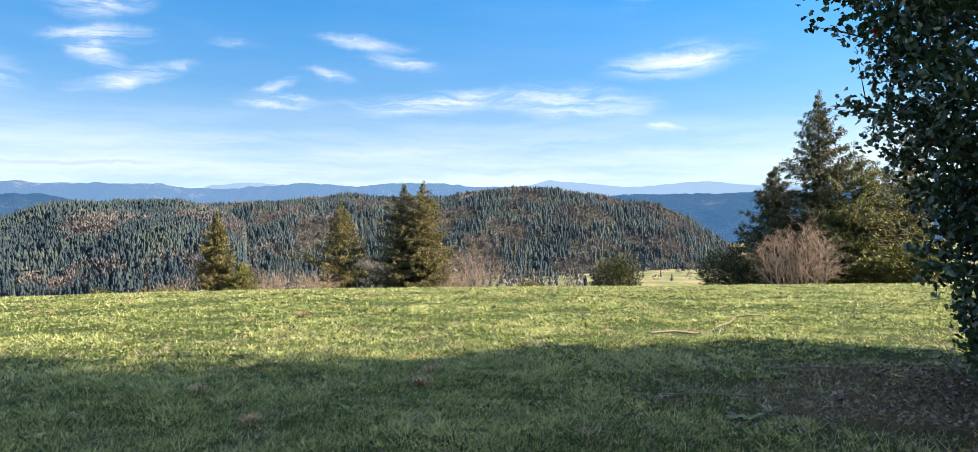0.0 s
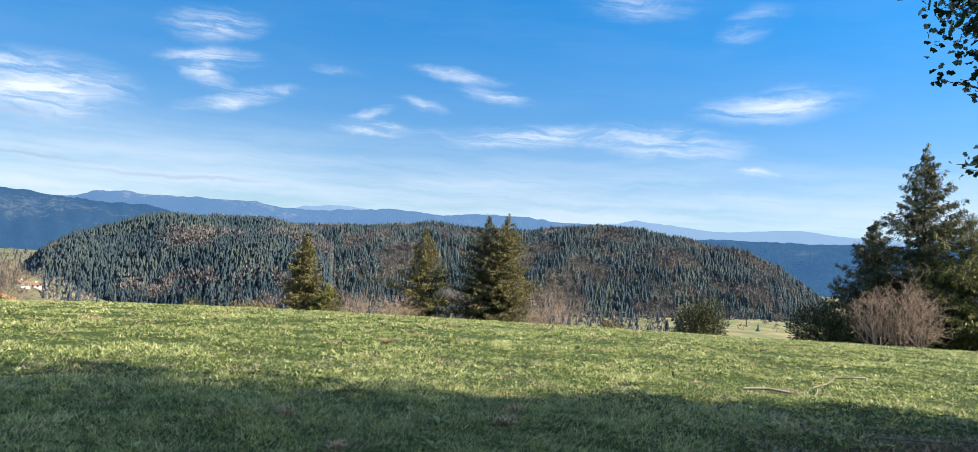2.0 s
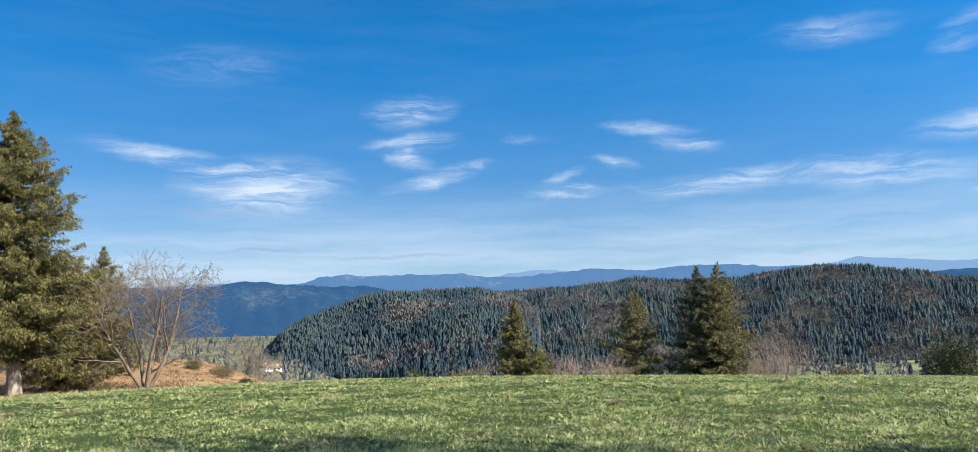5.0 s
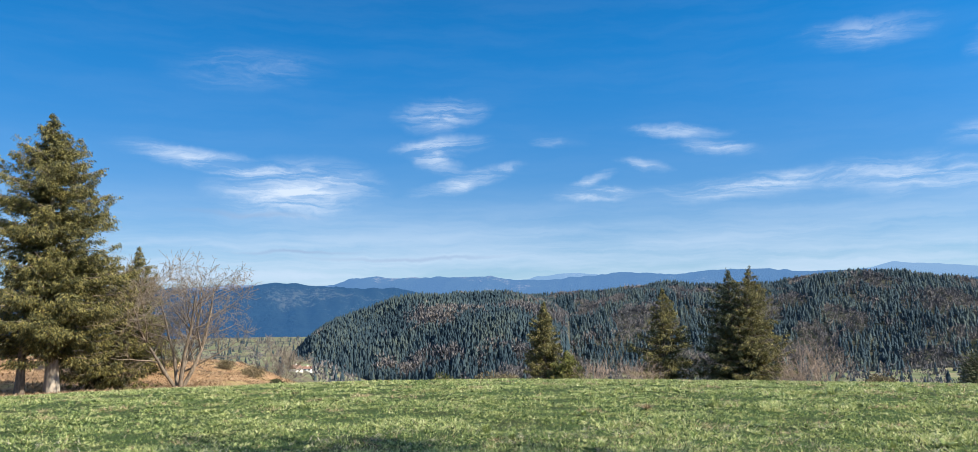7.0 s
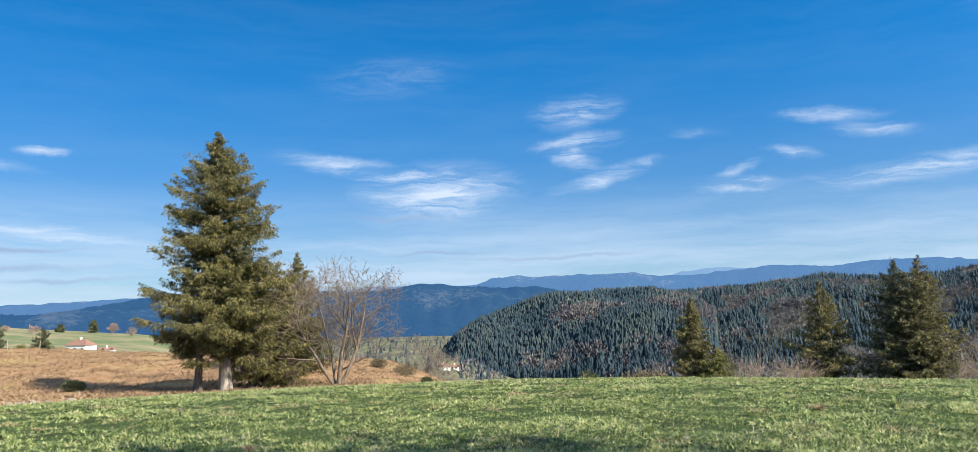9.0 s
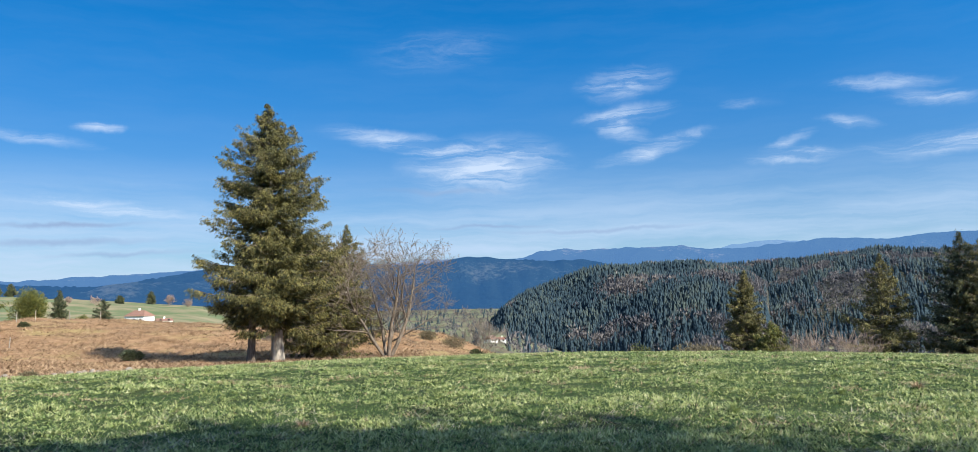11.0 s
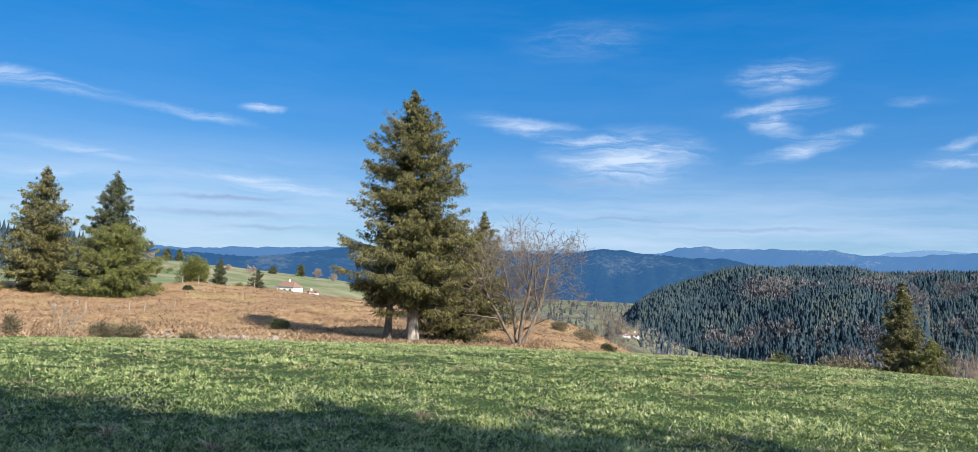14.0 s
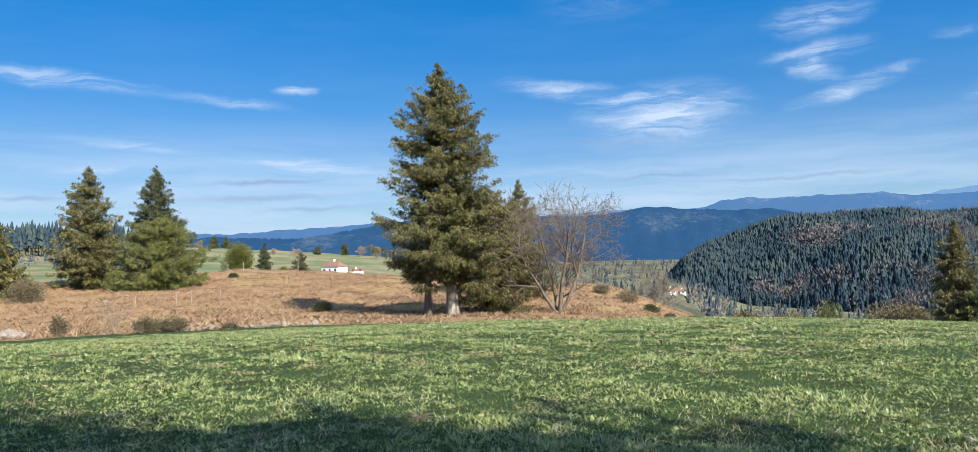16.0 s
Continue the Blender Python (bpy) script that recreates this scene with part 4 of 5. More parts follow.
# ---- woodland stands and valley trees ----
def stand(name, label, a0, a1, r0, r1, count, seed, tall, bare_share, trunks=False):
    rs = np.random.RandomState(seed)
    a, r = rs.uniform(a0, a1, count), np.sqrt(rs.uniform(r0 ** 2, r1 ** 2, count))
    x, y = polar(a, r)
    place = np.stack([x, y, ground_z(x, y) - 0.3], -1)
    bare = rs.uniform(size=count) < bare_share
    size = tall * rs.uniform(0.6, 1.2, count)
    tone = rs.uniform(0, 1, count)
    if (~bare).sum():
        q = place[~bare].copy()
        if trunks:
            q[:, 2] += size[~bare] * 0.3
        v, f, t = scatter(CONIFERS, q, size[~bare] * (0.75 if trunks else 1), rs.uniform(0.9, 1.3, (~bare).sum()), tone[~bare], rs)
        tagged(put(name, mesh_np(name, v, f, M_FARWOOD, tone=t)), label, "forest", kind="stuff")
        if trunks:
            p = place[~bare]
            v, f = tubes(p, p + np.array([0, 0, 1.0]) * (size[~bare] * 0.6)[:, None], np.full(len(p), 0.28), np.full(len(p), 0.18), 4)
            tagged(put("bare_trunks", mesh_np("bare_trunks", v, f, M_BARK)), "rows of straight conifer trunks under the canopy", "tree trunks", kind="stuff")
    if bare.sum():
        v, f, t = scatter(BARES, place[bare], size[bare] * 0.8, rs.uniform(1.1, 1.7, bare.sum()), tone[bare], rs)
        tagged(put("bare_trees", mesh_np("bare_trees", v, f, M_FARBARE, tone=t)), "leafless brown trees and scrub in the valley", "trees", kind="stuff")


stand("conifer_stand", "stand of tall dark conifers beyond the slope", 72.8, 100, 490, 620, 900, 201, 15, 0.05, True)
stand("conifer_edge", "younger dark conifers at a wood's edge", 75.0, 84, 380, 480, 60, 202, 7, 0.5)
stand("valley_trees", "scattered conifers along the valley floor", 33.5, 52, 420, 2200, 1100, 203, 11, 0.7)
stand("valley_trees", "conifers below the wooded hill", 18, 35, 380, 720, 260, 204, 11, 0.7)
stand("valley_trees", "conifers and hedges round the valley fields", -20, -8, 760, 1500, 170, 205, 12, 0.6)
stand("valley_trees", "conifers below the long hill", -8, 20, 560, 980, 700, 206, 13, 0.65)


# ---- houses ----
def box(bm, x0, y0, z0, x1, y1, z1):
    m = bmesh.ops.create_cube(bm, size=1.0)["verts"]
    bmesh.ops.scale(bm, vec=(x1 - x0, y1 - y0, z1 - z0), verts=m)
    bmesh.ops.translate(bm, vec=((x0 + x1) / 2, (y0 + y1) / 2, (z0 + z1) / 2), verts=m)


def house(az, r, turn, length, depth, wall, roof, label, hip=0.3, windows=4, lift=0.0):
    root = tagged(new("house"), label, "house")
    root.matrix_world = Matrix.Translation(at(az, r, lift)) @ Matrix.Rotation(radians(az + turn), 4, "Z")
    l, d = length / 2, depth / 2
    bm = bmesh.new()
    box(bm, -l, -d, -1.5, l, d, wall)
    part("wall", bm, M_WALL, root)
    bm = bmesh.new()
    o, h = 0.45, length * hip
    low = [bm.verts.new((sx * (l + o), sy * (d + o), wall - 0.05)) for sx, sy in ((-1, -1), (1, -1), (1, 1), (-1, 1))]
    top = [bm.verts.new((-l - o + h, 0, wall + roof)), bm.verts.new((l + o - h, 0, wall + roof))]
    for f in ((low[0], low[1], top[1], top[0]), (low[2], low[3], top[0], top[1]), (low[1], low[2], top[1]), (low[3], low[0], top[0]), (low[3], low[2], low[1], low[0])):
        bm.faces.new(f)
    rf = part("roof", bm, M_ROOF, root)
    bm = bmesh.new()
    box(bm, -0.4, -0.35, wall + roof * 0.6, 0.4, 0.35, wall + roof + 0.8)
    part("chimney", bm, M_WALL, rf)
    for k in range(windows):
        x = -l + length * (k + 0.5) / windows
        bm = bmesh.new()
        box(bm, x - 0.55, -d - 0.06, 0.8, x + 0.55, -d + 0.05, 2.0)
        w = part("window", bm, M_FRAME, root)
        bm = bmesh.new()
        box(bm, x - 0.45, -d - 0.09, 0.9, x + 0.45, -d - 0.04, 1.9)
        part("pane", bm, M_GLASS, w)
    return root


house(60.0, 400, -38, 10.2, 7.4, 3.1, 2.6, "white farmhouse with an orange tiled roof behind the knoll", 0.28, 3)
house(58.5, 430, 5, 7.5, 5, 1.1, 1.2, "low outbuilding with a faded orange roof", 0.05, 2)
house(36.3, 550, 55, 8.0, 6.0, 2.2, 2.4, "white farm building with a brown roof in the valley", 0.05, 4)
house(35.5, 610, -10, 6, 5, 2.0, 1.8, "small white farm shed in the valley", 0.05, 2)
house(-15.4, 1250, 10, 16, 10, 5, 5, "distant white house among valley fields", 0.1, 4)

# ---- stones and posts ----


def stone_mesh(seed):
    rs = np.random.RandomState(seed)
    bm = bmesh.new()
    bmesh.ops.create_icosphere(bm, subdivisions=2, radius=0.5)
    sc = rs.uniform(0.7, 1.3, 3) * np.array([1, 1, 0.75])
    off = rs.uniform(0, 50, 3)
    for v in bm.verts:
        k = 1 + 0.45 * noise.noise(Vector(v.co) * 1.7 + Vector(off)) + 0.12 * noise.noise(Vector(v.co) * 5 + Vector(off))
        v.co = Vector((v.co.x * sc[0] * k, v.co.y * sc[1] * k, v.co.z * sc[2] * k))
    me = bpy.data.meshes.new("boulder")
    bm.to_mesh(me)
    bm.free()
    me.materials.append(M_STONE)
    return me


STONES = [stone_mesh(k) for k in range(7)]
srs = np.random.RandomState(4)


def stone(az, r, size, group, label):
    ob = tagged(put("boulder", STONES[srs.randint(7)]), label, "stone", group)
    ob.location = at(az, r, size * 0.18)
    ob.rotation_euler = (srs.uniform(-0.3, 0.3), srs.uniform(-0.3, 0.3), srs.uniform(0, 6.3))
    ob.scale = (size, size, size)


for k in range(26):
    stone(71.0 - k * 0.42 + srs.uniform(-0.12, 0.12), 58.0 + srs.uniform(-0.5, 0.5), srs.uniform(0.28, 0.58), "row of stones", "pale granite boulder in a tumbled row by the meadow")
for k in range(11):
    stone(78.9 + srs.uniform(-1.0, 1.0), 59 + srs.uniform(-0.8, 0.8), srs.uniform(0.5, 1.1), "pile of stones", "pale granite boulder in a heap at the meadow's edge")
for a, r in ((76.6, 128), (74.2, 116), (71.0, 112), (70.6, 113), (73.0, 124)):
    stone(a, r, srs.uniform(0.5, 0.9), "stones in the bracken", "grey granite boulder lying in bracken")


def post(az, r, h):
    rs = np.random.RandomState(int(az * 10))
    root = tagged(new("fence_post"), "weathered grey wooden fence post in bracken", "fence post", "fence posts")
    root.location = at(az, r)
    p = np.array([[0, 0, -0.3]])
    q = np.array([[rs.uniform(-0.15, 0.15), rs.uniform(-0.15, 0.15), h]])
    v, f = tubes(p, q, np.array([0.07]), np.array([0.06]), 7)
    put("post", mesh_np("post", v, f, M_POST), root)
    v, f = tubes(q, q + np.array([[0, 0, 0.07]]), np.array([0.06]), np.array([0.01]), 7)
    put("tip", mesh_np("tip", v, f, M_POST), root)


for a, r, h in ((66.9, 160, 1.6), (65.9, 162, 1.8), (64.0, 165, 1.7), (62.3, 166, 1.6), (69.9, 105, 1.3), (69.0, 106, 1.2), (72.4, 104, 1.3), (67.2, 112, 1.2)):
    post(a, r, h)


# ---- holly ----
def holly(az, r, seed, leaves, leaf=1.0):
    rs = np.random.RandomState(seed)
    root = tagged(new("holly_tree"), "dense dark glossy holly tree with a few red berries", "tree", "hollies")
    root.location = at(az, r)
    put("trunk", trunk_mesh(7.0, 0.17, M_BARK, (0.2, 0.1), seed=seed, crook=0.05), root)
    zs, rads = (0.0, 0.7, 1.4, 2.1, 2.8, 3.5, 4.6, 5.6, 6.7, 7.6), (1.05, 1.2, 1.35, 1.6, 1.95, 2.35, 2.5, 2.15, 1.2, 0.2)
    k = 190
    bz = rs.uniform(0.5, 6.9, k)
    ba = rs.uniform(0, 2 * np.pi, k)
    br = np.interp(bz, zs, rads) * rs.uniform(0.65, 1.02, k)
    p0 = np.stack([0.02 * bz, 0.01 * bz, bz * 0.8], -1)
    p1 = np.stack([np.cos(ba) * br * 0.6, np.sin(ba) * br * 0.6, bz * 0.93], -1)
    p2 = np.stack([np.cos(ba) * br * 1.04, np.sin(ba) * br * 1.04, bz + rs.uniform(-0.1, 0.4, k)], -1)
    V, F, n = [], [], 0
    for a, b, ra, rb in ((p0, p1, 0.035, 0.018), (p1, p2, 0.018, 0.006)):
        v, f = tubes(a, b, np.full(k, ra), np.full(k, rb), 4)
        V.append(v), F.append(f + n)
        n += len(v)
    # side twigs that stick out of the outline
    j = rs.randint(k, size=900)
    q = rs.uniform(0.1, 1, 900)[:, None]
    t0 = p1[j] + (p2[j] - p1[j]) * q
    td = unit(unit(p2[j] - p1[j]) * 0.6 + rs.normal(size=(900, 3)) * 0.7)
    tl = rs.uniform(0.2, 0.48, 900)[:, None]
    t1 = t0 + td * tl
    v, f = tubes(t0, t1, np.full(900, 0.007), np.full(900, 0.003), 3)
    stuff("branches", mesh_np("branches", np.concatenate(V), np.concatenate(F), M_BARK), root)
    stuff("twigs", mesh_np("twigs", v, f, M_BARK), root)
    # spiny leaves along the twigs
    i = rs.randint(900, size=leaves)
    base = t0[i] + (t1[i] - t0[i]) * rs.uniform(-0.15, 1.05, leaves)[:, None] + rs.normal(size=(leaves, 3)) * 0.055
    inner = rs.uniform(size=leaves) < 0.68
    zz = rs.uniform(0.3, 7.3, leaves)
    aa = rs.uniform(0, 2 * np.pi, leaves)
    lim = np.interp(zz, zs, rads) * (0.88 + 0.13 * np.sin(aa * 4 + zz * 2.1) + 0.09 * np.sin(aa * 7 - zz * 3.7))
    rr = lim * rs.uniform(0.3, 1, leaves) ** 0.5
    base = np.where(inner[:, None], np.stack([np.cos(aa) * rr, np.sin(aa) * rr, zz], -1), base)
    d = unit(rs.normal(size=(leaves, 3)) + np.array([0, 0, -0.15]))
    side = unit(np.cross(d, rs.normal(size=(leaves, 3))))
    nor = np.cross(d, side)
    size = rs.uniform(0.045, 0.078, leaves) * leaf
    outline = ((0, 0, 0), (0.18, 0.3, 0.1), (0.38, 0.2, 0.03), (0.6, 0.34, 0.12), (1.0, 0, -0.12), (0.6, -0.34, 0.12), (0.38, -0.2, 0.03), (0.18, -0.3, 0.1))
    v = np.stack([base + (d * a + side * b + nor * c) * size[:, None] for a, b, c in outline], 1)
    tri = np.array([(0, 1, 2), (0, 2, 6), (0, 6, 7), (2, 3, 4), (2, 4, 6), (6, 4, 5)])
    f = tri[None] + (np.arange(leaves) * 8)[:, None, None]
    stuff("leaves", mesh_np("leaves", v.reshape(-1, 3), f.reshape(-1, 3), M_HOLLY), root)
    bm = bmesh.new()
    bmesh.ops.create_icosphere(bm, subdivisions=1, radius=0.014)
    bv = np.array([x.co[:] for x in bm.verts])
    bf = np.array([[w.index for w in x.verts] for x in bm.faces])
    bm.free()
    for c in t1[rs.choice(900, 26, replace=False)]:
        k = rs.randint(5, 13)
        v = (bv[None] + rs.normal(size=(k, 1, 3)) * 0.032 + c * 0.98).reshape(-1, 3)
        f = (bf[None] + (np.arange(k) * len(bv))[:, None, None]).reshape(-1, 3)
        put("berry_cluster", mesh_np("berry_cluster", v, f, M_BERRY), root, "red berries")
    return root


first_holly = holly(-37.6, 8.4, 300, 54000, 1.18)
# taller hollies, unseen, added and sized to cast the shade on the meadow
shade_holly = holly(-47.0, 12.7, 301, 20000, 2.2)
for hx, hy, turn, size in ((12.2, 4.8, 160, 2.13), (15.1, 1.2, 250, 2.75)):
    other = copy_thing(shade_holly, pose(hx, hy, float(ground_z(hx, hy)), 0, 0, turn))
    other.scale = (size, size, size)


# ---- grass and litter ----
def blades(seed, count, r0, r1, a0, a1, height, width, power, keep, bend=0.5):
    """Single blades strewn over the ground, thicker and taller in clumps."""
    rs = np.random.RandomState(seed)
    a = rs.uniform(a0, a1, count)
    r = (r0 ** power + (r1 ** power - r0 ** power) * rs.uniform(0, 1, count)) ** (1 / power)
    x, y = polar(a, r)
    clump = 0.5 * waves(x, y, 1.1, seed + 1, 2) + 0.75 * waves(x, y, 0.24, seed + 2, 2)
    ok = rs.uniform(size=count) < keep(x, y, clump)
    x, y, r, clump = x[ok], y[ok], r[ok], clump[ok]
    n = len(x)
    h = height * rs.uniform(0.4, 1.35, n) * np.clip(1 + 0.55 * clump, 0.3, 2.2)
    w = width * rs.uniform(0.7, 1.3, n) * np.clip(r / 8, 0.7, 3.2)
    t = rs.uniform(0, 2 * np.pi, n)
    side = np.stack([np.cos(t), np.sin(t), np.zeros(n)], -1)
    u = 1.2 * waves(x, y, 1.7, seed + 3, 2) + rs.normal(size=n) * 1.8
    lean = np.stack([np.cos(u), np.sin(u), np.zeros(n)], -1) * (h * bend * rs.uniform(0.2, 1.6, n))[:, None]
    base = np.stack([x, y, ground_z(x, y) - 0.01], -1)
    up = np.zeros((n, 3))
    up[:, 2] = h
    v = np.stack([base - side * (w / 2)[:, None], base + side * (w / 2)[:, None], base + up + lean], 1)
    f = np.array([(0, 1, 2)])[None] + (np.arange(n) * 3)[:, None, None]
    tone = np.clip(0.52 + 0.12 * clump + rs.normal(size=n) * 0.2, 0, 1)
    return v.reshape(-1, 3), f.reshape(-1, 3), np.repeat(tone, 3)


def tussocks(seed, count, r0, r1, a0, a1, each, height, width, power, keep, broad=0.12):
    """Small tufts: blades fanning out from one root, each tuft with its own tone."""
    rs = np.random.RandomState(seed)
    a = rs.uniform(a0, a1, count)
    r = (r0 ** power + (r1 ** power - r0 ** power) * rs.uniform(0, 1, count)) ** (1 / power)
    x, y = polar(a, r)
    lush = waves(x, y, 2.6, seed + 1, 3)
    ok = rs.uniform(size=count) < keep(x, y, lush)
    x, y, r, lush = x[ok], y[ok], r[ok], lush[ok]
    m = len(x)
    size = rs.uniform(0.5, 1.25, m) ** 1.3 * np.clip(1 + 0.45 * lush, 0.5, 2)
    tuft_tone = np.clip(0.54 + rs.normal(size=m) * 0.25 + 0.1 * lush, 0, 1)
    leafy_one = rs.uniform(size=m) < broad
    i = np.repeat(np.arange(m), each)
    n = len(i)
    t = rs.uniform(0, 2 * np.pi, n)
    o = np.stack([np.cos(t), np.sin(t), np.zeros(n)], -1)
    s = np.stack([-np.sin(t), np.cos(t), np.zeros(n)], -1)
    h = height * size[i] * rs.uniform(0.5, 1.2, n) * np.where(leafy_one[i], 0.6, 1.0)
    w = width * rs.uniform(0.7, 1.3, n) * np.clip(r[i] / 9, 0.7, 2.2) * np.where(leafy_one[i], 2.2, 1.0)
    gx, gy = x[i] + o[:, 0] * height * size[i] * rs.uniform(0, 0.7, n), y[i] + o[:, 1] * height * size[i] * rs.uniform(0, 0.7, n)
    base = np.stack([gx, gy, (ground_z(x, y) - 0.012)[i]], -1)
    tip = base + o * (h * rs.uniform(0.2, 1.7, n))[:, None]
    tip[:, 2] += h * rs.uniform(0.6, 1.0, n)
    v = np.stack([base - s * (w / 2)[:, None], base + s * (w / 2)[:, None], tip], 1)
    f = np.arange(n * 3).reshape(-1, 3)
    tone = np.clip(tuft_tone[i] + rs.normal(size=n) * 0.1 + 0.12 * leafy_one[i], 0, 1)
    return v.reshape(-1, 3), f, np.repeat(tone, 3)


def spots(x, y, cell=1.3):
    """Scattered round patches, one at most in each square of ground."""
    i, j = np.floor(x / cell), np.floor(y / cell)
    h = [np.mod(np.abs(np.sin(i * 12.9898 + j * 78.233 + k * 37.7) * 43758.5453), 1.0) for k in range(4)]
    far = np.hypot(x - (i + 0.25 + 0.5 * h[0]) * cell, y - (j + 0.25 + 0.5 * h[1]) * cell) / (0.11 + 0.26 * h[2] ** 1.5)
    return np.clip(1.3 - far + 0.35 * waves(x, y, 0.16, 71, 2), 0, 1) * (h[3] < 0.6)


HX, HY = polar(-36.0, 9.4)


def shade_of_litter(x, y):
    return np.clip(1.25 - np.hypot(x - HX, y - HY) / 3.8, 0, 1) + 0.6 * np.clip(1 - np.hypot(x - 3.6, y - 7.2) / 2.6, 0, 1)


def open_grass(x, y, c):
    return np.clip(0.95 + 0.14 * c - 0.9 * shade_of_litter(x, y), 0.06, 1)


def meadow(name, made, mat, label, category):
    v, f, tone = made
    tagged(put(name, mesh_np(name, v, f, mat, tone=tone)), label, category, kind="stuff")


meadow("grass", blades(401, 330000, 1.6, 9.5, -48, 110, 0.046, 0.008, 1.2, open_grass, 0.8), M_GRASS, "short green meadow grass close by", "grass")
meadow("grass", blades(402, 330000, 9.0, 40, -48, 110, 0.04, 0.012, 0.8, open_grass, 0.8), M_GRASS, "sunlit green meadow grass up to the crest", "grass")
meadow("grass", tussocks(405, 34000, 2.5, 10.5, -48, 110, 10, 0.06, 0.016, 1.3, open_grass, 0.22), M_GRASS, "tufts of meadow grass in the shade", "grass")
meadow("grass", tussocks(406, 135000, 9.0, 38, -48, 110, 7, 0.05, 0.021, 0.7, open_grass, 0.08), M_GRASS, "tufts of meadow grass in the sun", "grass")
meadow("dead_grass", blades(403, 700000, 1.8, 34, -48, 110, 0.05, 0.0105, 0.9, lambda x, y, c: np.clip(0.95 * spots(x, y), 0.02 + 0.1 * (np.hypot(x, y) < 11), 1), 1.7), M_STRAW, "flattened straw-coloured dead grass", "dead grass")
meadow("dead_grass", blades(407, 150000, 2.2, 13, -48, 110, 0.05, 0.0075, 1.2, lambda x, y, c: np.clip(0.9 * spots(x + 3.3, y + 1.7, 0.62), 0.03, 1), 2.2), M_WISP, "wisps of pale grey dead grass in the shade", "dead grass")
meadow("bracken", blades(404, 230000, 56, 185, 31, 96, 0.25, 0.034, 1.2, lambda x, y, c: np.clip(0.55 + 0.6 * waves(x, y, 9, 10, 3), 0.08, 1) * (np.degrees(np.arctan2(-x, y)) > 33 + 2 * waves(x, y, 12, 3, 1)), 1.6),
       M_FERN, "dead rust-brown bracken covering the slope", "bracken")


def litter():
    rs = np.random.RandomState(410)
    n = 12000
    a, d = rs.uniform(0, 2 * np.pi, n), np.abs(rs.normal(size=n)) * 2.0
    x, y = HX + np.cos(a) * d * 1.2 - d * 0.35, HY + np.sin(a) * d - d * 0.5
    base = np.stack([x, y, ground_z(x, y) + rs.uniform(0.005, 0.05, n)], -1)
    t = rs.uniform(0, 2 * np.pi, n)
    al = unit(np.stack([np.cos(t), np.sin(t), rs.normal(size=n) * 0.35], -1))
    s = rs.uniform(0.025, 0.06, n)
    v, f = sprays(base, al, s, s * 0.32, rs, 0.1)
    tagged(put("leaf_litter", mesh_np("leaf_litter", v, f, M_LITTER)), "dry grey-brown dead leaves under the holly", "leaf litter", kind="stuff")


litter()


def tuft(x, y, size, seed, mat, label, n=90):
    """A tuft of arching blades from one crown."""
    rs = np.random.RandomState(seed)
    t = rs.uniform(0, 2 * np.pi, n)
    o = np.stack([np.cos(t), np.sin(t), np.zeros(n)], -1)
    s = np.stack([-np.sin(t), np.cos(t), np.zeros(n)], -1)
    ln = size * rs.uniform(0.5, 1.2, n)
    e = rs.uniform(0.15, 1.3, n)
    base = o * (rs.uniform(0, 0.25, n) * size)[:, None] + np.array([0, 0, -0.01])
    mid = base + o * (ln * 0.5 * np.cos(e))[:, None] + np.array([0, 0, 1]) * (ln * 0.6 * np.sin(e))[:, None]
    tip = mid + o * (ln * 0.5)[:, None] + np.array([0, 0, 1]) * (ln * 0.1 * (e - 0.7))[:, None]
    w = 0.006
    v = np.stack([base - s * w, base + s * w, mid - s * w * 0.8, mid + s * w * 0.8, tip], 1)
    f = np.array([(0, 1, 3), (0, 3, 2), (2, 3, 4)])[None] + (np.arange(n) * 5)[:, None, None]
    ob = put("grass_tuft", mesh_np("grass_tuft", v.reshape(-1, 3), f.reshape(-1, 3), mat, tone=np.repeat(np.clip(0.55 + rs.normal(size=n) * 0.15, 0, 1), 5)))
    ob.location = (x, y, float(ground_z(x, y)))
    return tagged(ob, label, "grass tuft", "tufts")


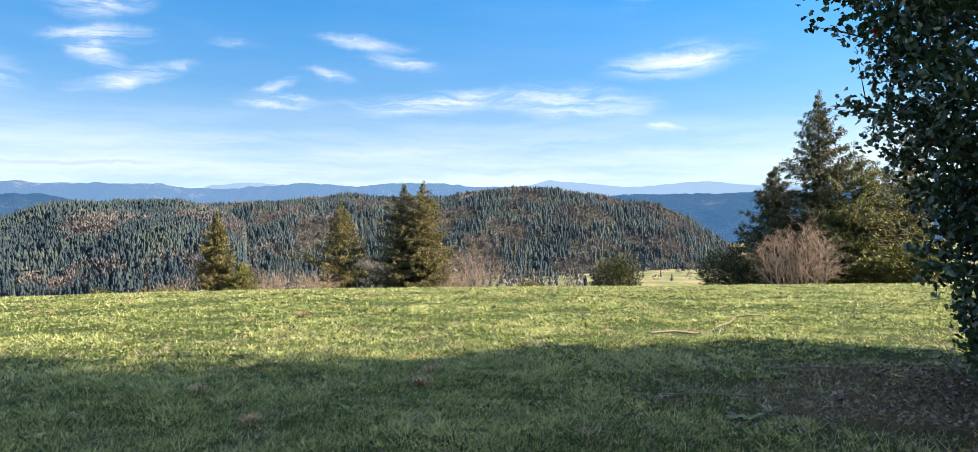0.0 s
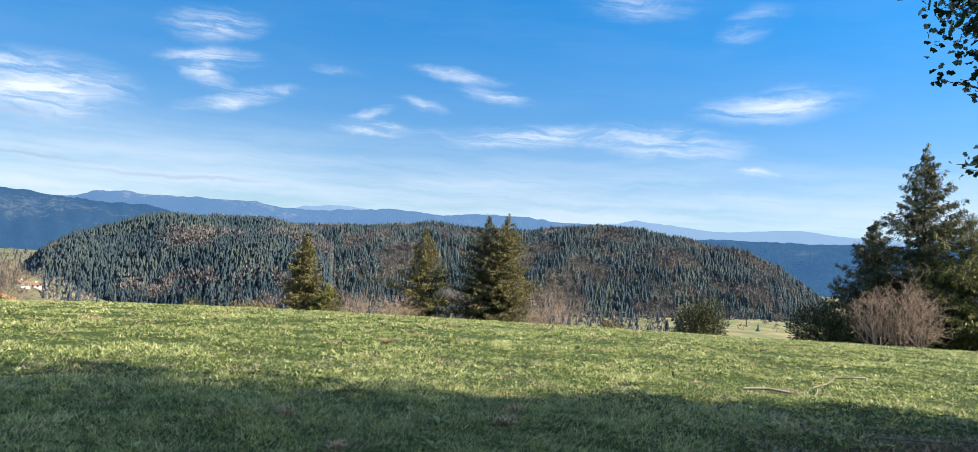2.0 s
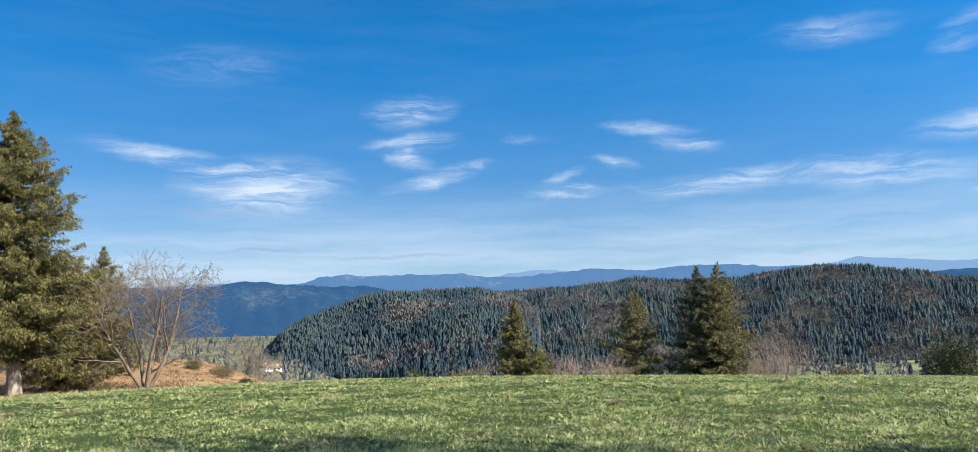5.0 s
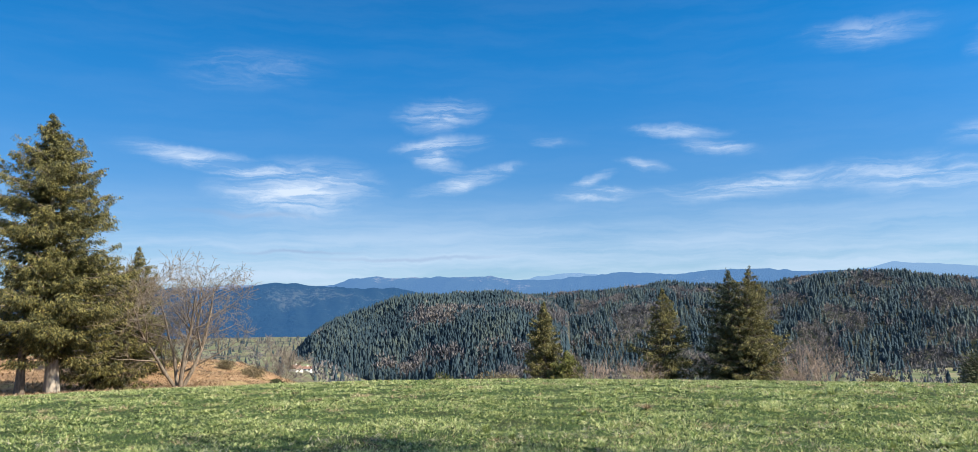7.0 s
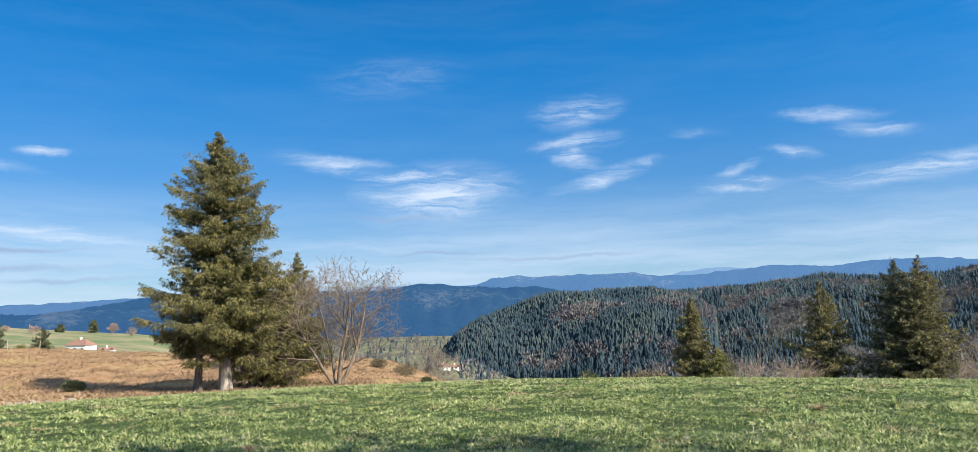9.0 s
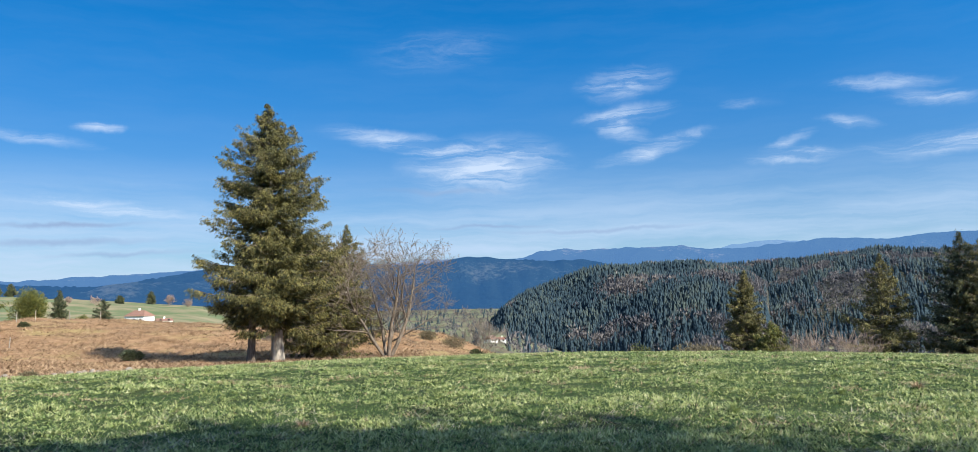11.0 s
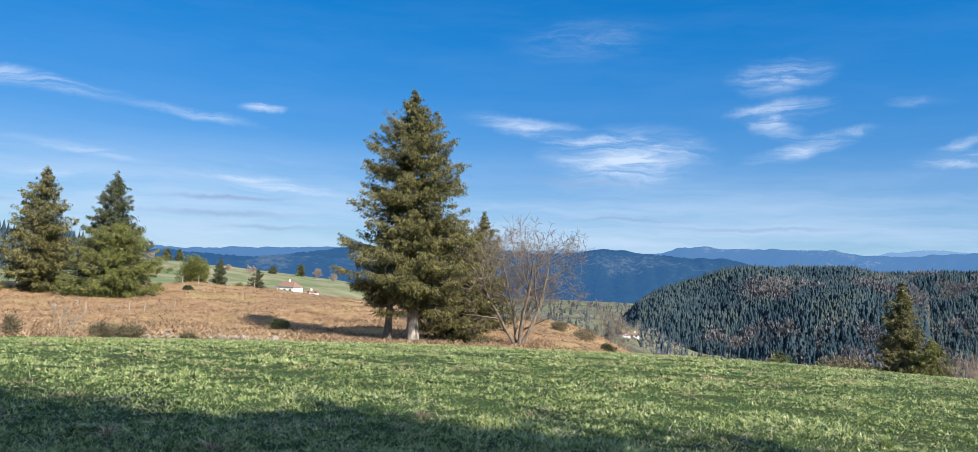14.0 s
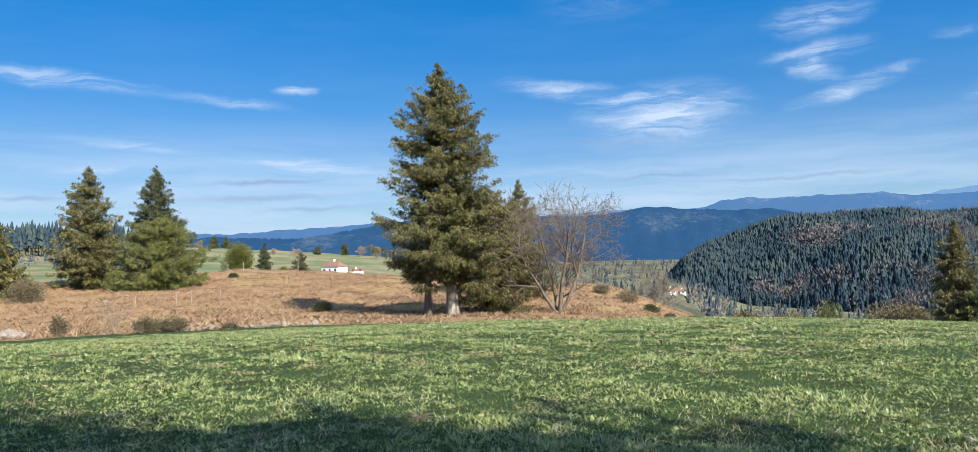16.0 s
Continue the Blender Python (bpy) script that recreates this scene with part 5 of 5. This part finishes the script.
def rosette(x, y, size, seed, mat, label):
    """A low plant of broad curved leaves round one crown."""
    rs = np.random.RandomState(seed)
    n = rs.randint(6, 11)
    t = np.arange(n) * 2 * np.pi / n + rs.normal(size=n) * 0.3
    o = np.stack([np.cos(t), np.sin(t), np.zeros(n)], -1)
    s = np.stack([-np.sin(t), np.cos(t), np.zeros(n)], -1)
    up = np.array([0, 0, 1.0])
    ln = (size * rs.uniform(0.6, 1.2, n))[:, None]
    rise = rs.uniform(0.25, 0.9, n)[:, None]
    rings = [(0.0, 0.03, 0.0), (0.35, 0.17, 0.42), (0.7, 0.2, 0.62), (1.0, 0.015, 0.55)]
    v = np.concatenate([np.stack([o * ln * q - s * ln * w + up * ln * rise * z, o * ln * q + s * ln * w + up * ln * rise * z], 1) for q, w, z in rings], 1)
    f = np.array([(0, 1, 3, 2), (2, 3, 5, 4), (4, 5, 7, 6)])[None] + (np.arange(n) * 8)[:, None, None]
    tone = np.repeat(np.clip(0.42 + rs.normal(size=n) * 0.12, 0, 1), 8)
    ob = put("broad_leaved_plant", mesh_np("broad_leaved_plant", v.reshape(-1, 3), f.reshape(-1, 4), mat, True, tone=tone))
    ob.location = (x, y, float(ground_z(x, y)) + 0.005)
    return tagged(ob, label, "plant", "meadow plants")


prs = np.random.RandomState(431)
for k in range(46):
    near = k < 20
    x, y = (prs.uniform(1.6, 5.2), prs.uniform(5.6, 9.6)) if near else polar(prs.uniform(-24, 74), prs.uniform(6.5, 17.0))
    dead = near and k % 3 == 0
    rosette(float(x), float(y), prs.uniform(0.07, 0.15), 900 + k, M_LITTER if dead else M_GRASS,
            "withered grey-brown leafy plant near the holly" if dead else "low green broad-leaved plant in the grass")
trs = np.random.RandomState(420)
TUFT_SPOTS = [(4.9, 8.1, 0.16, 0), (4.2, 8.8, 0.15, 0), (16.8, 6.8, 0.14, 0), (60, 8.0, 0.17, 0), (8.6, 15.5, 0.3, 1), (1.0, 18.5, 0.3, 1), (-3.0, 20.0, 0.28, 1), (24.3, 12.0, 0.24, 1)]
for a, r, s, live in TUFT_SPOTS:
    x, y = polar(a, r)
    o = tuft(float(x), float(y), s, int(a * 10) % 97, M_GRASS if live else M_STRAW, "lush green grass tuft in the meadow" if live else "dead straw-grey grass tuft in the shade", 130)
for k in range(34):
    a, r = trs.uniform(-28, 88), trs.uniform(5.0, 26.0)
    x, y = polar(a, r)
    live = trs.uniform() < 0.6
    tuft(float(x), float(y), trs.uniform(0.09, 0.2), 500 + k, M_GRASS if live else M_STRAW, "lush green grass tuft in the meadow" if live else "dead straw-brown grass tuft in the meadow")


def stick(x, y, pts, rad, label, mat):
    p = np.array(pts, float)
    v, f = tubes(p[:-1], p[1:], np.full(len(p) - 1, rad), np.full(len(p) - 1, rad * 0.85), 6)
    ob = tagged(put("fallen_branch", mesh_np("fallen_branch", v, f, mat)), label, "branch", "fallen branches")
    ob.location = (x, y, float(ground_z(x, y)) + 0.02)


x, y = polar(-17.6, 13.3)
stick(float(x), float(y), ((-0.45, -0.2, 0.02), (-0.2, -0.05, 0.07), (-0.05, 0.05, 0.16), (0.2, 0.0, 0.19), (0.38, 0.02, 0.2), (0.4, 0.03, 0.1)), 0.014, "pale bent dead branch lying in grass", M_PALE)
x, y = polar(-13.2, 12.0)
stick(float(x), float(y), ((-0.35, 0.0, 0.04), (0.0, 0.03, 0.06), (0.3, 0.0, 0.03)), 0.02, "short pale dead branch lying in grass", M_PALE)
x, y = polar(-16.0, 7.7)
stick(float(x), float(y), ((-0.5, 0.05, 0.04), (-0.1, 0.0, 0.06), (0.4, -0.08, 0.05)), 0.008, "thin dry stalk on the shaded ground", M_TWIG)
x, y = polar(-21.5, 9.3)
stick(float(x), float(y), ((-0.3, 0.1, 0.03), (0.0, 0.0, 0.05), (0.35, 0.06, 0.04)), 0.01, "thin dry stalk among dead leaves", M_TWIG)
